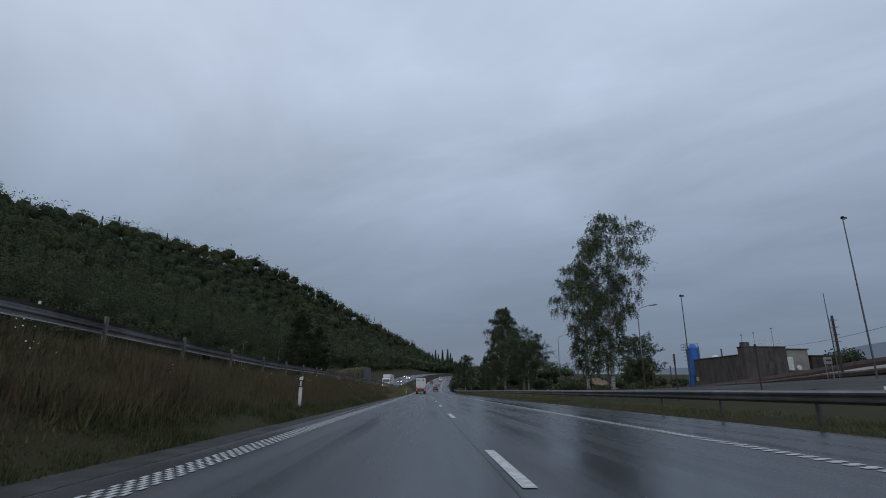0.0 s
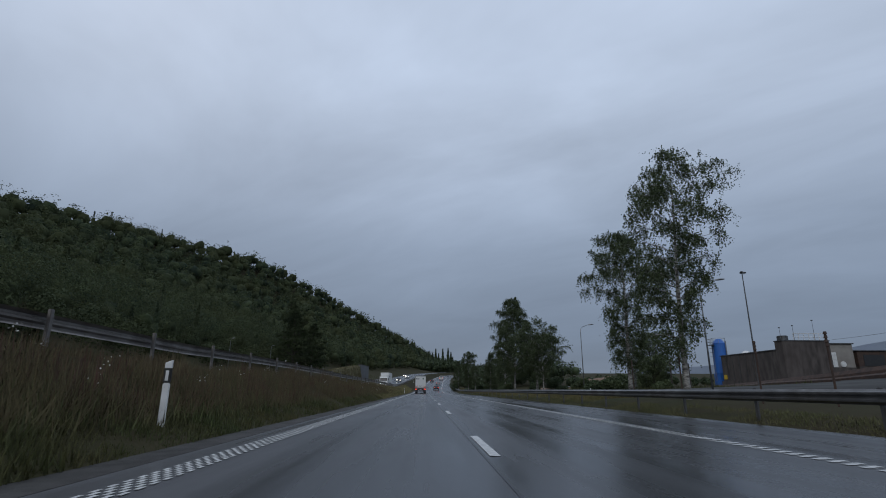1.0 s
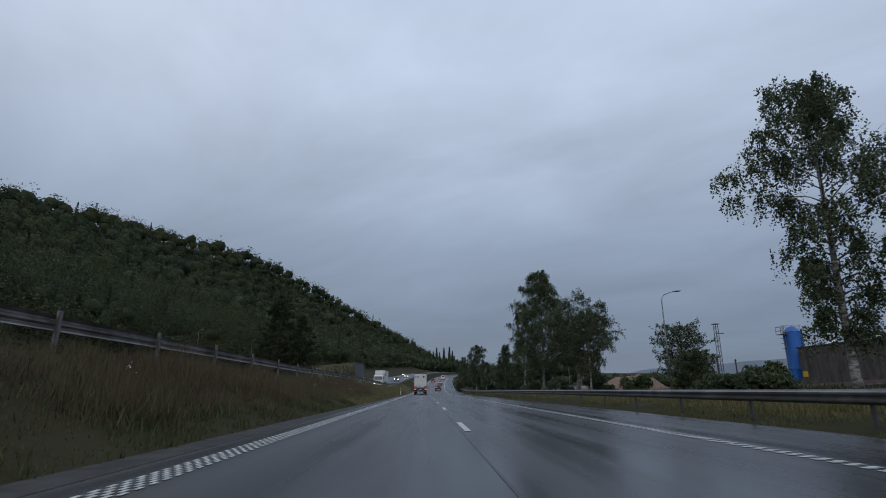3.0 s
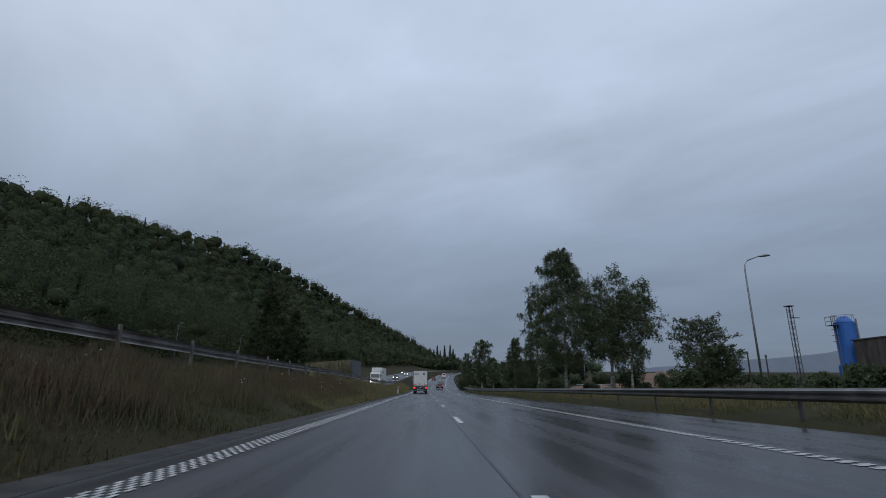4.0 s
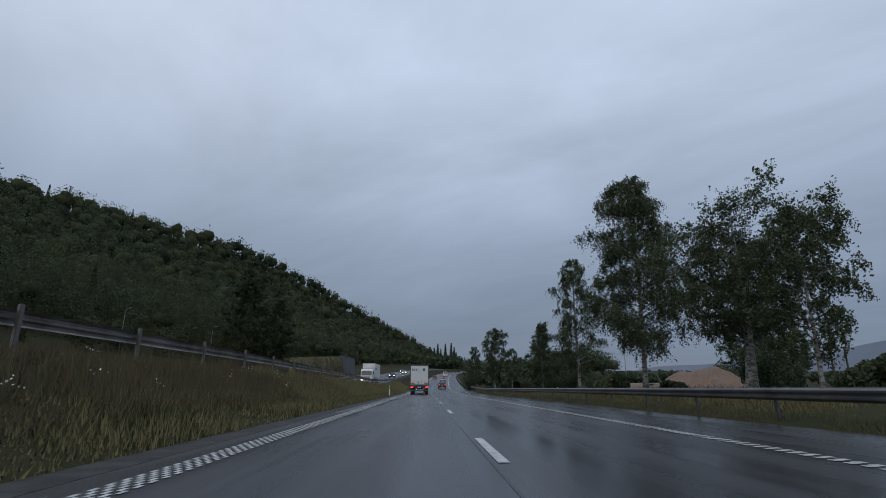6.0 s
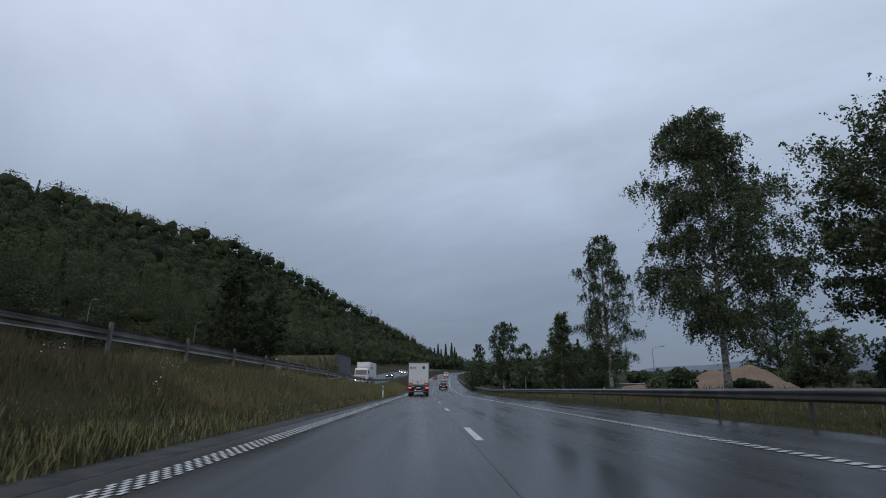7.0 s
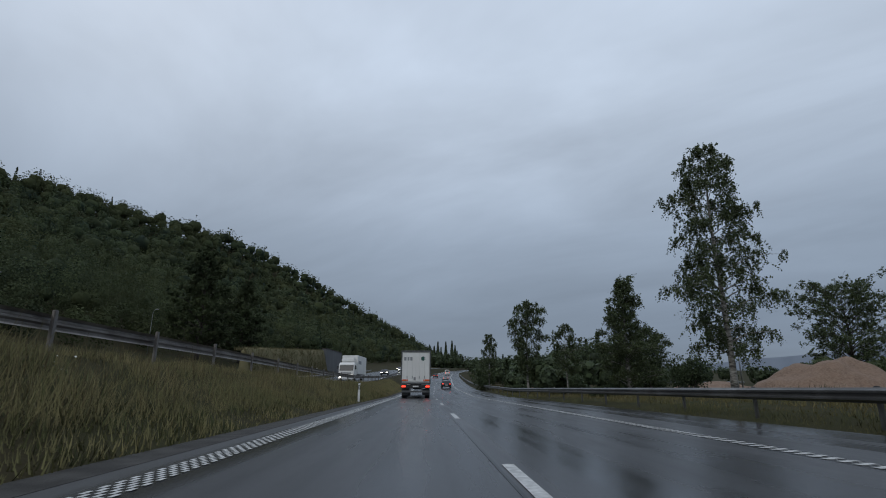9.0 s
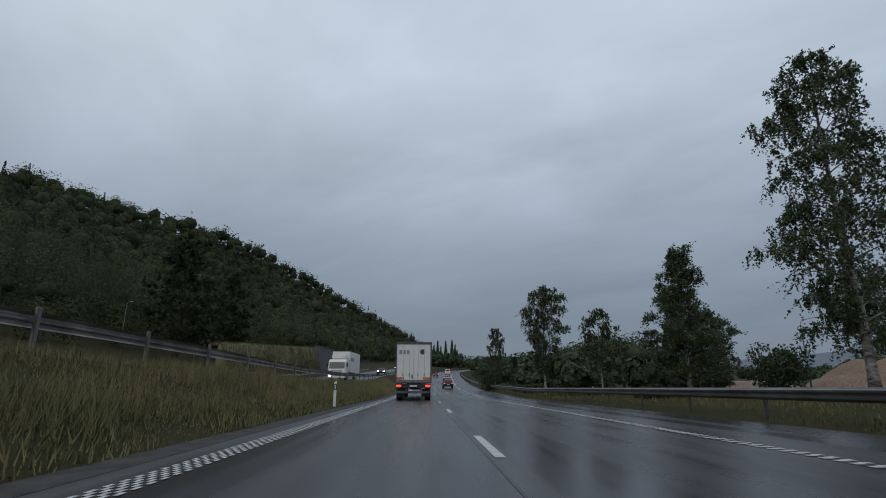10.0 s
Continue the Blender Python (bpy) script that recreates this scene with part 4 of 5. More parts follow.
part("platform", box_mesh("platform", (0.9, 1.1, 0.06), M_STEELD, 0.01, (-1.55, 0, 5.9)), silo)
for sx, sy in ((-1.95, -0.5), (-1.95, 0.5), (-1.2, -0.5), (-1.2, 0.5)):
    part("platform_post", cyl_mesh("platform_post", 0.025, 0.025, 5.9, 6.95, M_STEELD, 6), silo, m=pose(sx, sy, 0))
for z in (6.4, 6.93):
    part("platform_rail", joined("platform_rail", [tube([(-1.2, -0.5, z), (-1.95, -0.5, z), (-1.95, 0.5, z), (-1.2, 0.5, z)], [0.022] * 4, 5)], M_STEELD), silo)
for z in (4.0, 4.7, 5.4):
    part("cage_hoop", joined("cage_hoop", [tube([(-1.2, -0.28, z), (-1.6, -0.28, z), (-1.75, 0, z), (-1.6, 0.28, z), (-1.2, 0.28, z)], [0.018] * 5, 5)], M_STEELD), silo)
part("filler_pipe", cyl_mesh("filler_pipe", 0.09, 0.09, 0.4, 6.6, M_STEEL, 10), silo, m=pose(0.5, -1.22, 0))


# ---- yard: two rusty beds and a paved apron ----
def bed(name, line, width, height, mat, label, category):
    """A low ridge along a line on the ground."""
    v, f = [], []
    prof = ((-0.5, -0.4), (-0.5, 0.55), (-0.36, 1.0), (0.36, 1.0), (0.5, 0.55), (0.5, -0.4))
    for i, (x, y, lift) in enumerate(line):
        a = Vector(line[max(i - 1, 0)][:2])
        b = Vector(line[min(i + 1, len(line) - 1)][:2])
        d = (b - a).normalized()
        n = Vector((d.y, -d.x))
        for s, h in prof:
            px, py = x + n.x * s * width, y + n.y * s * width
            v.append((px, py, land(x, y) + lift + height * h + 0.05 * noise.noise((px, py, 1))))
    m = len(prof)
    for i in range(len(line) - 1):
        for k in range(m - 1):
            f.append((i * m + k, i * m + k + 1, (i + 1) * m + k + 1, (i + 1) * m + k))
    return tagged(new(name, mesh_of(name, v, f, mat)), label, category, kind="structure")


def glide(points, n):
    ys = np.linspace(points[0][1], points[-1][1], n)
    px, py = [p[0] for p in points], [p[1] for p in points]
    return [(float(np.interp(-y, [-q for q in py], px)), float(y), 0.0) for y in ys]


bed("yard_bed", glide([(47.0, 96), (44.5, 80), (42.0, 64), (41.0, 48), (41.5, 30), (44, 10)], 40), 1.6, 0.8, M_RUST, "low rust-brown ridge along the yard", "ridge")
bed("yard_bed", glide([(43.5, 88), (40.7, 72), (38.6, 58), (38.0, 44), (38.4, 28), (40, 10)], 40), 1.3, 0.32, M_RUST, "low rust-brown ridge in front of the yard", "ridge")
def drape(name, line, width, mat, label):
    """A band laid on the ground."""
    v, f = [], []
    for i, (x, y, _) in enumerate(line):
        for k in range(7):
            px = x + width * (k / 6 - 0.5)
            v.append((px, y, land(px, y) + 0.10))
    for i in range(len(line) - 1):
        for k in range(6):
            f.append((7 * i + k, 7 * i + k + 1, 7 * i + 8 + k, 7 * i + 7 + k))
    return tagged(new(name, mesh_of(name, v, f, mat)), label, "yard", kind="structure")


drape("yard_track", glide([(45.0, 88), (42.4, 72), (40.3, 58), (39.5, 44), (39.9, 28), (42, 10)], 40), 1.2, M_PALE, "pale gravel track between the two ridges")
drape("yard_apron", glide([(28, 56), (25.4, 44), (25.0, 28), (26, 4)], 40), 21.0, M_YARD, "wet grey paved strip before the yard")
cable = [tube([(57.9 - 1.52 * k, 81 - 3.2 * k, 7.9 - 0.122 * k - 0.35 * math.sin(math.pi * k / 14)) for k in range(15)], [0.018] * 15, 4)]
tagged(new("overhead_cable", joined("overhead_cable", cable, M_BLACK)), "thin dark overhead cable across the yard", "cable")


# ---- heaps of sand ----
def heap(name, x, y, length, width, height, seed, label, turn=0.0):
    v, f = [], []
    n, m = 28, 18
    for i in range(n + 1):
        for j in range(m + 1):
            a, b = 2 * i / n - 1, 2 * j / m - 1
            d = 1 - (abs(a) ** 2.4 + abs(b) ** 1.9)
            h = max(0.0, d) ** 0.8 * height * (0.85 + 0.4 * noise.noise((a * 2.2 + seed, b * 2, 0)))
            h += 0.10 * height * noise.noise((a * 6, b * 6, seed)) * (1 if d > 0 else 0)
            v.append((a * length / 2, b * width / 2, h - 0.1))
    for i in range(n):
        for j in range(m):
            k = i * (m + 1) + j
            f.append((k, k + m + 1, k + m + 2, k + 1))
    ob = new(name, mesh_of(name, v, f, M_SAND, True))
    ob.matrix_world = pose(x, y, land(x, y), 0, 0, turn)
    return tagged(ob, label, "sand mound", "mounds of sand")


heap("sand_mound", 45.4, 143.0, 18, 12, 3.3, 3, "long heap of reddish-brown sand beyond the rail", 8)
heap("sand_mound", 17.8, 166.0, 6.5, 4.5, 1.7, 8, "small heap of pale brown sand")
heap("sand_mound", 36.0, 150.0, 14, 6, 1.2, 5, "low spread of brown sand", 12)
board = thing("works_board", 20.6, 164.5, land(20.6, 164.5), 0, "small white frame board beside the sand heap", "board")
part("frame", box_mesh("frame", (1.1, 0.05, 0.7), M_WHITE, 0.02, (0, 0, 1.15)), board)
part("face", box_mesh("face", (0.8, 0.02, 0.42), M_ORANGE, 0.01, (0, -0.032, 1.15)), board)
for s in (-0.4, 0.4):
    part("leg", box_mesh("leg", (0.06, 0.05, 0.85), M_WHITE, 0.01, (s, 0, 0.4)), board)


# ---- shrubs ----
def shrub(x, y, h, r, seed, mat=M_LEAFD):
    rng = np.random.default_rng(seed)
    ob = thing("shrub", x, y, land(x, y) - 0.1, label="dense dark green shrub on rough ground", category="shrub", group="shrubs")
    stems = []
    c = []
    for _ in range(13):
        w, l = rng.uniform(0, 6.28), rng.uniform(0.3, 1.0)
        e = (r * l * 0.7 * math.cos(w), r * l * 0.7 * math.sin(w), h * rng.uniform(0.22, 0.78))
        stems.append(tube([(0, 0, 0), (e[0] * 0.5, e[1] * 0.5, e[2] * 0.6), e], [0.05, 0.035, 0.012], 5))
        d = rng.normal(size=(240, 3))
        d /= np.linalg.norm(d, axis=1)[:, None]
        c.append(np.array(e) + d * rng.uniform(0.5, 1.0, (240, 1)) * [0.42 * r, 0.42 * r, 0.3 * h])
    c = np.concatenate(c)
    c = c[c[:, 2] > 0.05]
    part("branchwork", joined("branchwork", stems, M_BARKD), ob)
    co, q = leaves_of(c, 0.125, rng, 0.1, 0.6)
    part("foliage", fast_mesh("foliage", co, q, mat), ob)
    return ob


kinds = [shrub(27.2, 79.0, 1.3, 1.7, 41), shrub(22.5, 84.0, 1.9, 1.7, 42, M_LEAF), shrub(47.5, 57.0, 3.6, 2.4, 43)]
rng = np.random.default_rng(44)
spots = [(18.6, 62.5), (34.0, 84.0), (19.5, 88.5), (21.5, 91.0), (23.5, 86.0), (25.5, 94.5), (18.6, 97.0), (13.5, 96.5), (16.6, 118.0), (12.9, 124.0), (18.6, 130.0), (15.4, 140.0), (12.2, 153.0), (12.0, 160.0), (9.6, 172.0), (15.8, 57.0), (16.4, 54.0), (30.0, 152.0)]
for i, (x, y) in enumerate(spots):
    s = rng.uniform(0.55, 0.9)
    copy_thing(kinds[i % 3], pose(x, y, land(x, y) - 0.1, 0, 0, rng.uniform(0, 360)) @ Matrix.Diagonal((s, s, s * rng.uniform(0.8, 1.15), 1)))

for x, y, s in ((58.0, 158.0, 2.3), (61.5, 152.0, 1.9), (54.0, 160.0, 1.8), (64.0, 158.0, 2.2)):
    copy_thing(kinds[1], pose(x, y, land(x, y) - 0.1, 0, 0, 40 * x) @ Matrix.Diagonal((s, s, s, 1)))


# ---- lattice mast ----
mast = thing("lattice_mast", 27.0, 76.2, land(27.0, 76.2) - 0.1, 15, "slim dark steel lattice mast with a small cage on top", "mast")
for a in (-0.13, 0.13):
    for b in (-0.13, 0.13):
        part("leg", cyl_mesh("leg", 0.026, 0.026, 0, 6.3, M_STEELD, 6), mast, m=pose(a, b, 0))
for k in range(14):
    z = 0.3 + 0.42 * k
    s = 1 if k % 2 else -1
    for turn in (0, 90, 180, 270):
        part("brace", joined("brace", [tube([(-0.13 * s, -0.13, z), (0.13 * s, -0.13, z + 0.42)], [0.011, 0.011], 5)], M_STEELD), mast, m=pose(0, 0, 0, 0, 0, turn))
part("top_cage", box_mesh("top_cage", (0.5, 0.5, 0.06), M_STEELD, 0.01, (0, 0, 6.33)), mast)
part("top_arm", box_mesh("top_arm", (0.9, 0.06, 0.06), M_STEELD, 0.01, (0.4, 0, 5.5)), mast)

# dark trees at the foot of the hill
tree("deciduous_tree", -45.0, 190.0, 24.0, 0.05, 7.5, 51, "tall dark leafy tree at the foot of the hill", bark=M_BARKD, leaf=M_FOREST, count=17000, size=0.30, trunk=0.4, limbs=90, droop=0.2, shape=CONE, group="hillside trees")
tree("deciduous_tree", -42.0, 205.0, 19.0, 0.05, 6.0, 53, "dark leafy tree at the foot of the hill", bark=M_BARKD, leaf=M_FOREST, count=13000, size=0.30, trunk=0.35, limbs=70, droop=0.2, shape=CONE, group="hillside trees")

# ---- grassy mound with a concrete end beyond the oncoming lanes ----
def mound_top(y):
    return 6.3 + 0.064 * (y - 161)


def mound_face(y):
    return -26.0 + 0.006 * (y - 161)


v, f = [], []
n = 30
for k in range(n + 1):
    y = 161 + 57 * k / n
    g = land(-25, y)
    top_z = mound_top(y) + 0.18 * noise.noise((y * 0.2, 0, 0)) - (0.5 if k == 0 else 0)
    xf = mound_face(y)
    back = 0.5 + min(1.0, (y - 161) / 22) * 3.2
    for x, z in ((xf + 1.6, g - 0.6), (xf + 0.7, g + 0.55 * (top_z - g)), (xf, top_z), (xf - 0.6 * back, top_z + 0.1), (xf - back, top_z - 3.5)):
        v.append((x + 0.12 * noise.noise((x, y * 0.5, 0)), y, z))
for k in range(n):
    for i in range(4):
        f.append((5 * k + i, 5 * k + 5 + i, 5 * k + 6 + i, 5 * k + 1 + i))
f.append((0, 1, 2, 3, 4))
tagged(new("grassy_mound", mesh_of("grassy_mound", v, f, M_MOUND, True)), "flat-topped mound covered with yellow-green grass", "mound", kind="structure")
abut = thing("concrete_abutment", -24.9, 226.8, 3.4, -4, label="plain grey concrete wall at the end of the mound", category="wall")
part("wall", box_mesh("wall", (1.2, 17.0, 7.2), M_GREYC, 0.04, (0, 0, 3.4)), abut)
part("coping", box_mesh("coping", (1.4, 17.2, 0.18), M_CONCRETE, 0.03, (0, 0, 7.07)), abut)
rng = np.random.default_rng(61)
n = 9000
v = np.zeros((n, 3, 3))
for k in range(n):
    y, q = rng.uniform(161.2, 217.8), rng.uniform(0, 1.25)
    g, xf, top_z = land(-25, y), mound_face(y), mound_top(y)
    x = xf + 1.6 * (1 - q) if q < 1 else xf - 6 * (q - 1)
    z = g + (top_z - g) * q if q < 1 else top_z - 0.1
    w, h = rng.uniform(0, 6.28), rng.uniform(0.2, 0.5)
    v[k] = [(x - 0.04 * math.cos(w), y - 0.04 * math.sin(w), z - 0.2), (x + 0.04 * math.cos(w), y + 0.04 * math.sin(w), z - 0.2), (x + rng.normal() * 0.12, y + rng.normal() * 0.12, z + h)]
tagged(new("mound_grass", fast_mesh("mound_grass", v.reshape(-1, 3), np.arange(3 * n).reshape(n, 3), M_MOUND)), "rough yellow-green grass covering the mound", "grass", kind="stuff")

# low rail along the side road beyond the open ground
side_rail = thing("side_road_rail", 42.0, 184.0, 0.0, label="thin pale steel rail along the side road", category="guard rail")
for k in range(5):
    y0, y1 = 184 + 0.4 * k, 184.4 + 0.4 * k
    x0, x1 = 42 + 4 * k, 46.1 + 4 * k
    part("beam_section", joined("beam_section", [tube([(x0 - 42, y0 - 184, land(x0, y0) + 0.7), (x1 - 42, y1 - 184, land(x1, y1) + 0.7)], [0.13, 0.13], 6)], M_STEEL), side_rail)
for k in range(11):
    x, y = 42 + 2 * k, 184 + 0.2 * k
    part("post", box_mesh("post", (0.08, 0.1, 0.95), M_STEEL, 0.01, (0, 0, 0.3)), side_rail, m=pose(x - 42, y - 184 + 0.2, land(x, y)))


# ---- vehicles ----
def wheel(parent, x, y, r, width, rim=M_STEEL):
    t = part("tyre", cyl_mesh("tyre", r, r, -width / 2, width / 2, M_TYRE, 24, 0.04, axis="x"), parent, m=pose(x, y, r))
    part("rim", cyl_mesh("rim", r * 0.58, r * 0.58, -width / 2 - 0.012, width / 2 + 0.012, rim, 18, 0.02, axis="x"), t)
    return t


def trailer_truck(x, y):
    """Box trailer seen from behind, with its tractor in front."""
    ob = thing("trailer_truck", x, y, 0.0, label="white box trailer truck with red rear lights on wet asphalt", category="truck")
    part("box_body", box_mesh("box_body", (2.53, 13.4, 2.72), M_TRUCKW, 0.03, (0, 6.75, 2.60)), ob)
    part("rear_frame", box_mesh("rear_frame", (2.56, 0.10, 0.16), M_STEELD, 0.02, (0, -0.02, 3.93)), ob, "dark steel rear frame")
    for s in (-1, 1):
        part("corner_post", box_mesh("corner_post", (0.09, 0.10, 2.72), M_STEELD, 0.015, (s * 1.235, -0.02, 2.58)), ob)
        part("rear_door", box_mesh("rear_door", (1.17, 0.05, 2.46), M_TRUCKW, 0.012, (s * 0.592, -0.02, 2.60)), ob, "white rear door")
        for k in (0.30, 0.75):
            bar = part("lock_bar", cyl_mesh("lock_bar", 0.016, 0.016, 1.36, 3.82, M_TRUCKW, 8), ob, m=pose(s * k, -0.065, 0))
            part("lock_handle", box_mesh("lock_handle", (0.05, 0.03, 0.22), M_STEEL, 0.006, (0, -0.02, 1.75)), bar)
    part("sill", box_mesh("sill", (2.55, 0.12, 0.14), M_STEELD, 0.02, (0, -0.02, 1.22)), ob)
    for k, w in enumerate((0.20, 0.17, 0.22)):
        part("door_mark", box_mesh("door_mark", (w, 0.006, 0.30), M_GREYM, 0.002, (-0.93 + 0.27 * k, -0.050, 3.30)), ob, "grey mark")
    part("door_badge", cyl_mesh("door_badge", 0.20, 0.20, -0.004, 0.004, M_TEAL, 6, axis="y"), ob, "dark teal angular badge", pose(0.62, -0.052, 3.32))
    part("small_plate", box_mesh("small_plate", (0.16, 0.008, 0.26), M_GREYM, 0.003, (-0.10, -0.052, 1.62)), ob)
    for s in (-1, 1):
        part("warning_board", box_mesh("warning_board", (0.52, 0.012, 0.15), M_ORANGE, 0.005, (s * 0.92, -0.056, 1.49)), ob, "orange reflective board")
    part("chassis_rail", box_mesh("chassis_rail", (0.9, 12.5, 0.22), M_BLACK, 0.02, (0, 6.6, 1.10)), ob)
    part("bumper", box_mesh("bumper", (2.40, 0.12, 0.16), M_STEELD, 0.02, (0, 0.05, 0.56)), ob)
    part("light_panel", box_mesh("light_panel", (2.46, 0.08, 0.26), M_BLACK, 0.02, (0, 0.0, 0.98)), ob)
    for s in (-1, 1):
        part("tail_light", box_mesh("tail_light", (0.34, 0.05, 0.14), M_RED, 0.03, (s * 1.02, -0.06, 0.98)), ob, "lit red tail light")
        part("mud_flap", box_mesh("mud_flap", (0.62, 0.03, 0.55), M_BLACK, 0.008, (s * 0.88, 0.35, 0.52)), ob)
        part("bumper_bracket", box_mesh("bumper_bracket", (0.08, 0.10, 0.4), M_STEELD, 0.01, (s * 0.5, 0.08, 0.76)), ob)
    part("number_plate", box_mesh("number_plate", (0.5, 0.012, 0.11), M_WHITE, 0.003, (0, -0.05, 0.98)), ob)
    part("roof_lip", box_mesh("roof_lip", (2.56, 13.4, 0.05), M_STEELD, 0.01, (0, 6.75, 3.99)), ob)
    for yy in (1.4, 2.7, 4.0):
        for s in (-1, 1):
            wheel(ob, s * 1.03, yy, 0.5, 0.38)
    part("cab", box_mesh("cab", (2.45, 2.2, 2.7), M_TRUCKW, 0.12, (0, 15.3, 2.25)), ob, "white tractor cab")
    part("tractor_frame", box_mesh("tractor_frame", (1.0, 5.6, 0.3), M_BLACK, 0.03, (0, 13.6, 0.85)), ob)
    for yy in (12.4, 15.9):
        for s in (-1, 1):
            wheel(ob, s * 1.03, yy, 0.5, 0.36)
    return ob


trailer_truck(-0.75, 131.1)


def lorry(x, y, z, turn):
    """Rigid box lorry; its front looks along -y."""
    ob = thing("box_lorry", x, y, z, turn, "white box lorry with a sloping windscreen on the oncoming lanes", "lorry")
    bm = bmesh.new()
    side = [(-0.02, 0.45), (-0.10, 1.45), (0.12, 2.45), (0.42, 2.78), (2.05, 2.82), (2.05, 0.45)]
    for s in (-1.2, 1.2):
        for a, b in side:
            bm.verts.new((s, a, b))
    bm.verts.ensure_lookup_table()
    m = len(side)
    for k in range(m):
        bm.faces.new([bm.verts[i] for i in (k, (k + 1) % m, m + (k + 1) % m, m + k)])
    bm.faces.new(bm.verts[:m])
    bm.faces.new(bm.verts[m:])
    bmesh.ops.bevel(bm, geom=bm.edges[:], offset=0.07, segments=2, affect="EDGES")
    part("cab", done("cab", bm, M_TRUCKW), ob, "white cab")
    part("windscreen", box_mesh("windscreen", (2.12, 0.03, 0.86), M_GLASS, 0.03), ob, "dark windscreen", pose(0, -0.02, 1.98, -12.4, 0, 0))
    part("wind_deflector", box_mesh("wind_deflector", (2.1, 0.9, 0.75), M_TRUCKW, 0.18, (0, 1.4, 3.2)), ob)
    for k in range(4):
        part("grille_bar", box_mesh("grille_bar", (1.5, 0.04, 0.07), M_GREYM, 0.01, (0, -0.10, 0.80 + 0.15 * k)), ob)
    part("bumper", box_mesh("bumper", (2.42, 0.24, 0.4), M_TRUCKW, 0.06, (0, -0.02, 0.48)), ob)
    for s in (-1, 1):
        part("headlight", box_mesh("headlight", (0.30, 0.05, 0.14), M_HEAD, 0.03, (s * 0.92, -0.15, 0.60)), ob, "lit headlight")
        arm = part("mirror", box_mesh("mirror", (0.22, 0.14, 0.5), M_BLACK, 0.04, (s * 1.38, 0.05, 2.0)), ob)
        part("side_window", box_mesh("side_window", (0.02, 0.75, 0.6), M_GLASS, 0.01, (s * 1.208, 0.75, 2.05)), ob)
    part("box_body", box_mesh("box_body", (2.52, 7.2, 2.85), M_TRUCKW, 0.04, (0, 5.9, 2.55)), ob, "white box body")
    part("side_mark", box_mesh("side_mark", (0.01, 2.2, 0.5), M_GREYM, 0.003, (1.266, 4.0, 2.9)), ob, "grey mark")
    part("chassis", box_mesh("chassis", (0.9, 8.8, 0.25), M_BLACK, 0.03, (0, 4.8, 0.9)), ob)
    for yy in (1.1, 6.8):
        for s in (-1, 1):
            wheel(ob, s * 1.02, yy, 0.48, 0.34)
    return ob



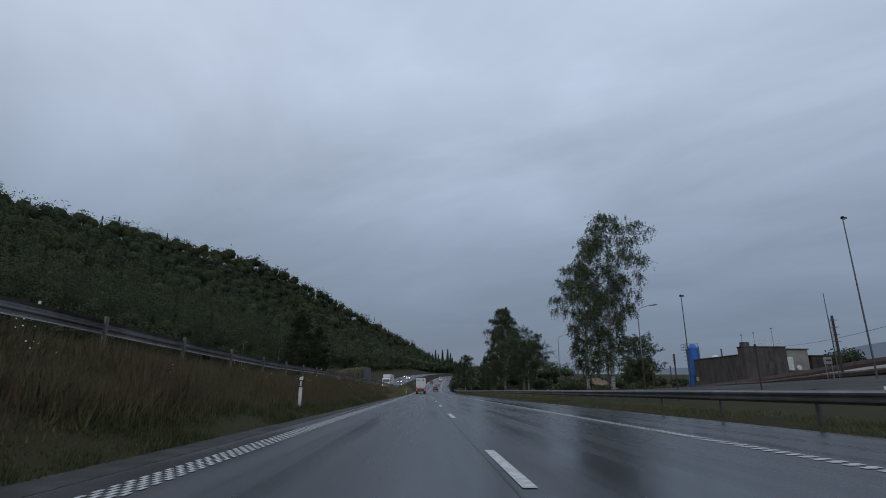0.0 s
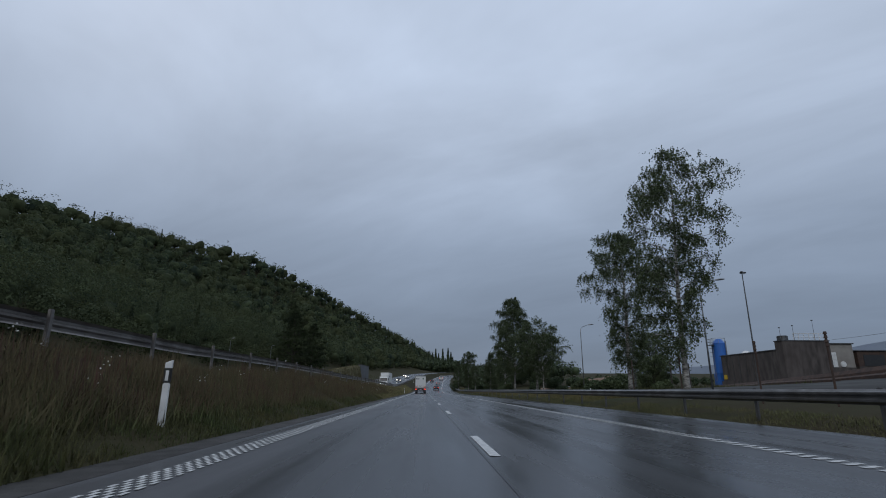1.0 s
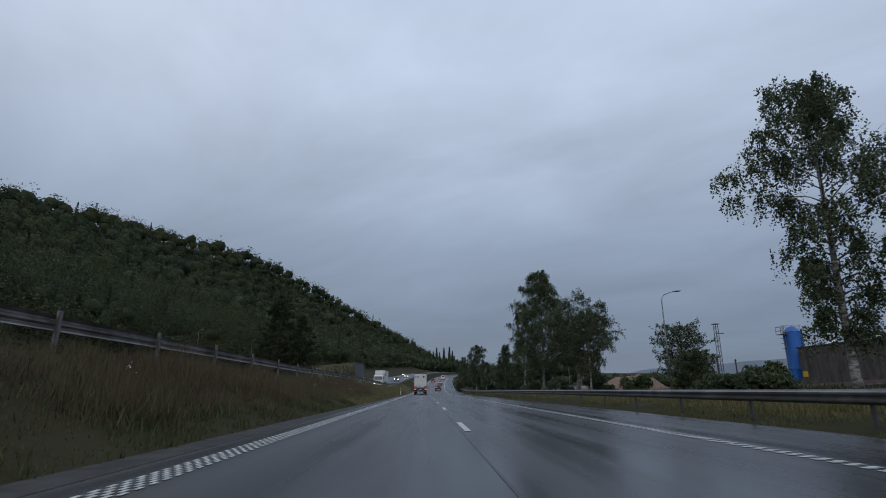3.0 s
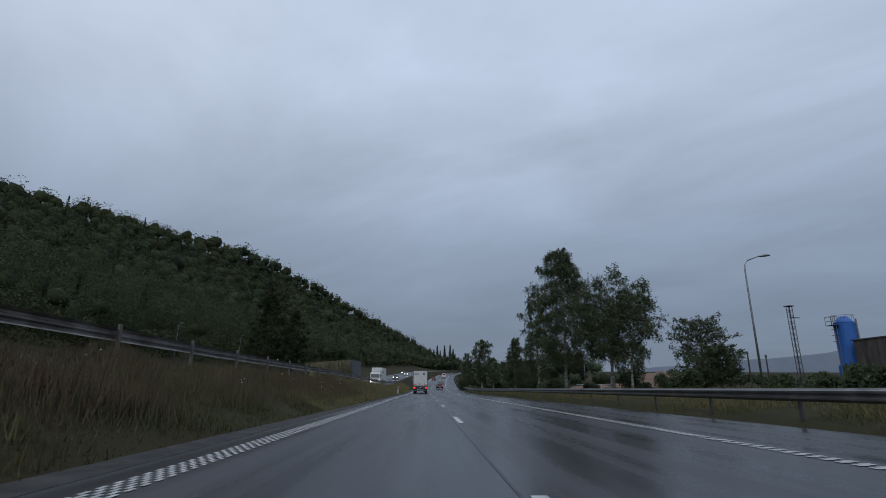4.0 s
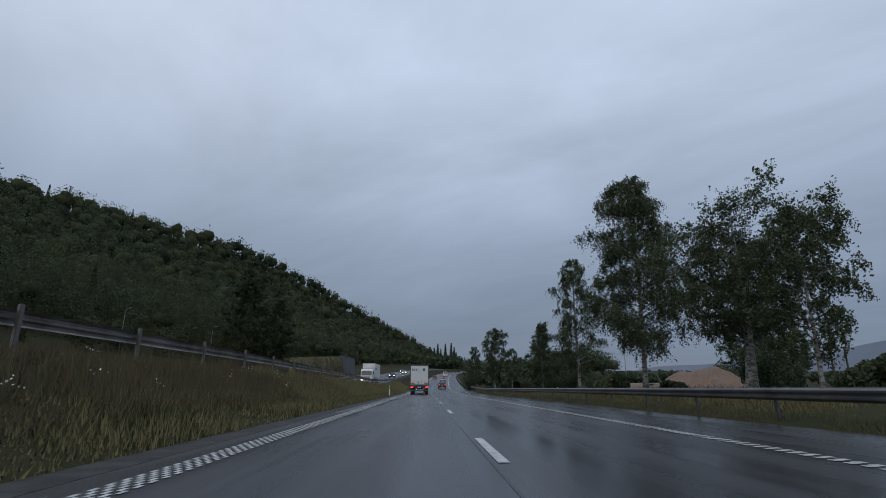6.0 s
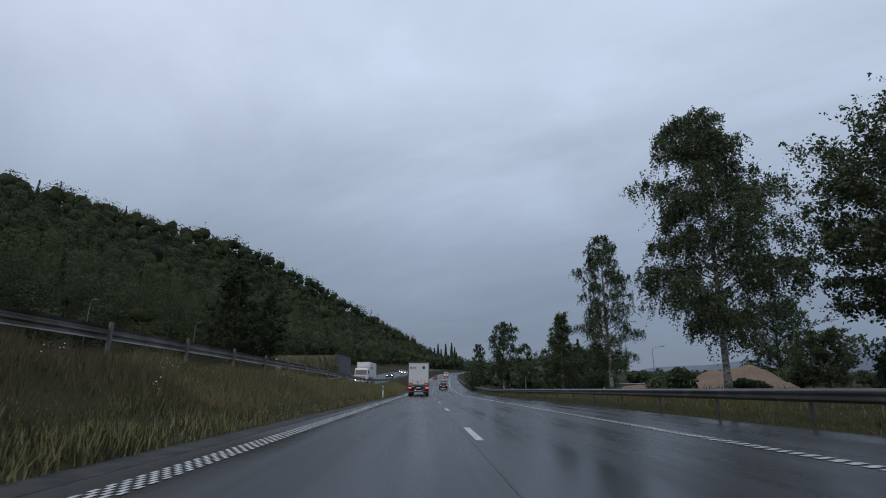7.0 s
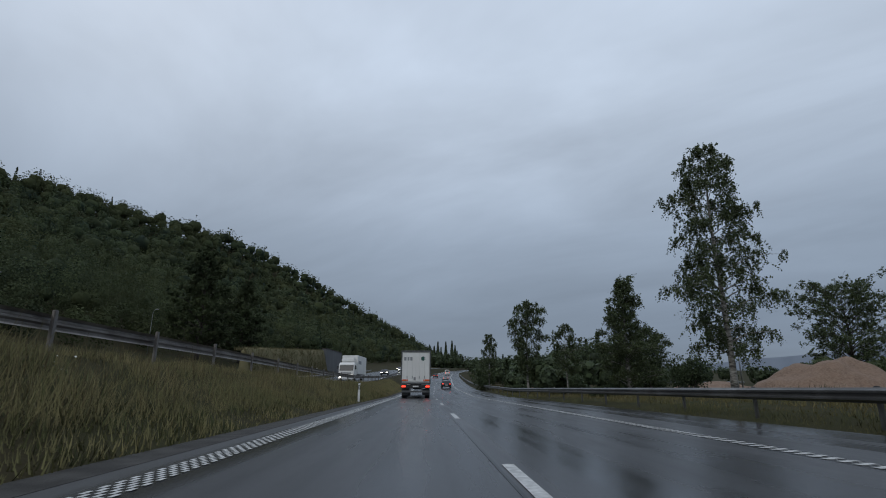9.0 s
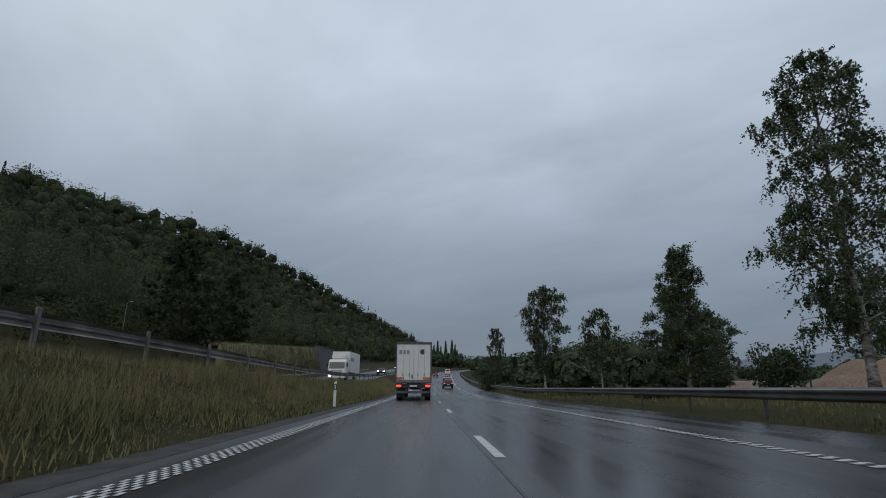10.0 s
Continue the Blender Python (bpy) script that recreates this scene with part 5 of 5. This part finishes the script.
def car(name, x, y, z, turn, paint, label, lights):
    """A hatchback; its front looks along -y. lights: 'front' or 'rear' burn."""
    ob = thing(name, x, y, z, turn, label, "car", "cars in traffic")
    bm = bmesh.new()
    rows = [(-2.1, 0.45, 0.62, 0.72), (-1.95, 0.35, 0.80, 0.86), (-0.95, 0.3, 0.95, 0.90), (-0.2, 0.3, 1.42, 0.70), (0.6, 0.3, 1.48, 0.68), (1.55, 0.3, 1.36, 0.68), (2.0, 0.34, 0.98, 0.84), (2.1, 0.45, 0.85, 0.78)]
    for yy, z0, z1, w in rows:
        for sx, zz, ww in ((-1, z0, 0.80), (-1, min(0.85, z1 - 0.05), 0.90), (-1, z1, w), (1, z1, w), (1, min(0.85, z1 - 0.05), 0.90), (1, z0, 0.80)):
            bm.verts.new((sx * ww, yy, zz))
    bm.verts.ensure_lookup_table()
    for i in range(len(rows) - 1):
        for k in range(6):
            bm.faces.new([bm.verts[j] for j in (6 * i + k, 6 * i + (k + 1) % 6, 6 * i + 6 + (k + 1) % 6, 6 * i + 6 + k)])
    bm.faces.new(bm.verts[:6])
    bm.faces.new(bm.verts[-6:])
    bmesh.ops.bevel(bm, geom=bm.edges[:], offset=0.04, segments=2, affect="EDGES")
    part("body", done("body", bm, paint, True), ob)
    part("windscreen", box_mesh("windscreen", (1.35, 0.02, 0.70), M_GLASS, 0.02), ob, "dark windscreen", pose(0, -0.61, 1.20, -58, 0, 0))
    part("rear_window", box_mesh("rear_window", (1.3, 0.02, 0.48), M_GLASS, 0.02), ob, "dark rear window", pose(0, 1.80, 1.18, 50, 0, 0))
    for s in (-1, 1):
        part("side_window", box_mesh("side_window", (0.02, 1.7, 0.36), M_GLASS, 0.02), ob, m=pose(s * 0.80, 0.6, 1.14, 0, s * -20, 0))
        part("headlight", box_mesh("headlight", (0.32, 0.06, 0.13), M_HEAD if lights == "front" else M_WHITE, 0.03, (s * 0.62, -2.09, 0.66)), ob)
        part("tail_light", box_mesh("tail_light", (0.26, 0.06, 0.16), M_RED, 0.03, (s * 0.66, 2.09, 0.80)), ob)
        for yy in (-1.35, 1.3):
            wheel(ob, s * 0.80, yy, 0.31, 0.2)
    part("number_plate", box_mesh("number_plate", (0.5, 0.015, 0.11), M_WHITE, 0.003, (0, 2.125, 0.6)), ob)
    return ob


def on_road(u, y, opposite=False):
    return u + centre(y), y, rise(y) + ((1.42 + lerp(y, OPPOSITE)) if opposite else 0.0)


lorry(*on_road(-11.9 - centre(166), 166, True), -4)
car("estate_car", *on_road(-11.5, 214, True), 0, M_CARD, "dark car with lit headlights on the oncoming lanes", "front")
car("hatchback", *on_road(-11.8, 262, True), 0, M_CARS, "silver car with lit headlights on the oncoming lanes", "front")
car("hatchback", *on_road(-16.0, 300, True), 0, M_CARD, "dark car with lit headlights on the oncoming lanes", "front")
car("hatchback", *on_road(3.2, 186), 180, M_CARD, "dark car with red tail lights ahead on the wet road", "rear")
car("estate_car", *on_road(3.2, 250), 180, M_CARS, "silver car with red tail lights ahead on the wet road", "rear")
car("hatchback", *on_road(-0.8, 290), 180, M_CARD, "dark car with red tail lights ahead on the wet road", "rear")
van = thing("delivery_van", *on_road(3.0, 330), 0, "white delivery van ahead on the wet road", "van")
part("body", box_mesh("body", (2.0, 5.4, 2.1), M_TRUCKW, 0.15, (0, 0, 1.45)), van)
part("rear_window", box_mesh("rear_window", (1.4, 0.03, 0.6), M_GLASS, 0.02, (0, -2.71, 1.9)), van)
for s in (-1, 1):
    part("tail_light", box_mesh("tail_light", (0.16, 0.05, 0.4), M_RED, 0.02, (s * 0.9, -2.71, 1.2)), van)
    for yy in (-1.7, 1.8):
        wheel(van, s * 0.9, yy, 0.36, 0.24)
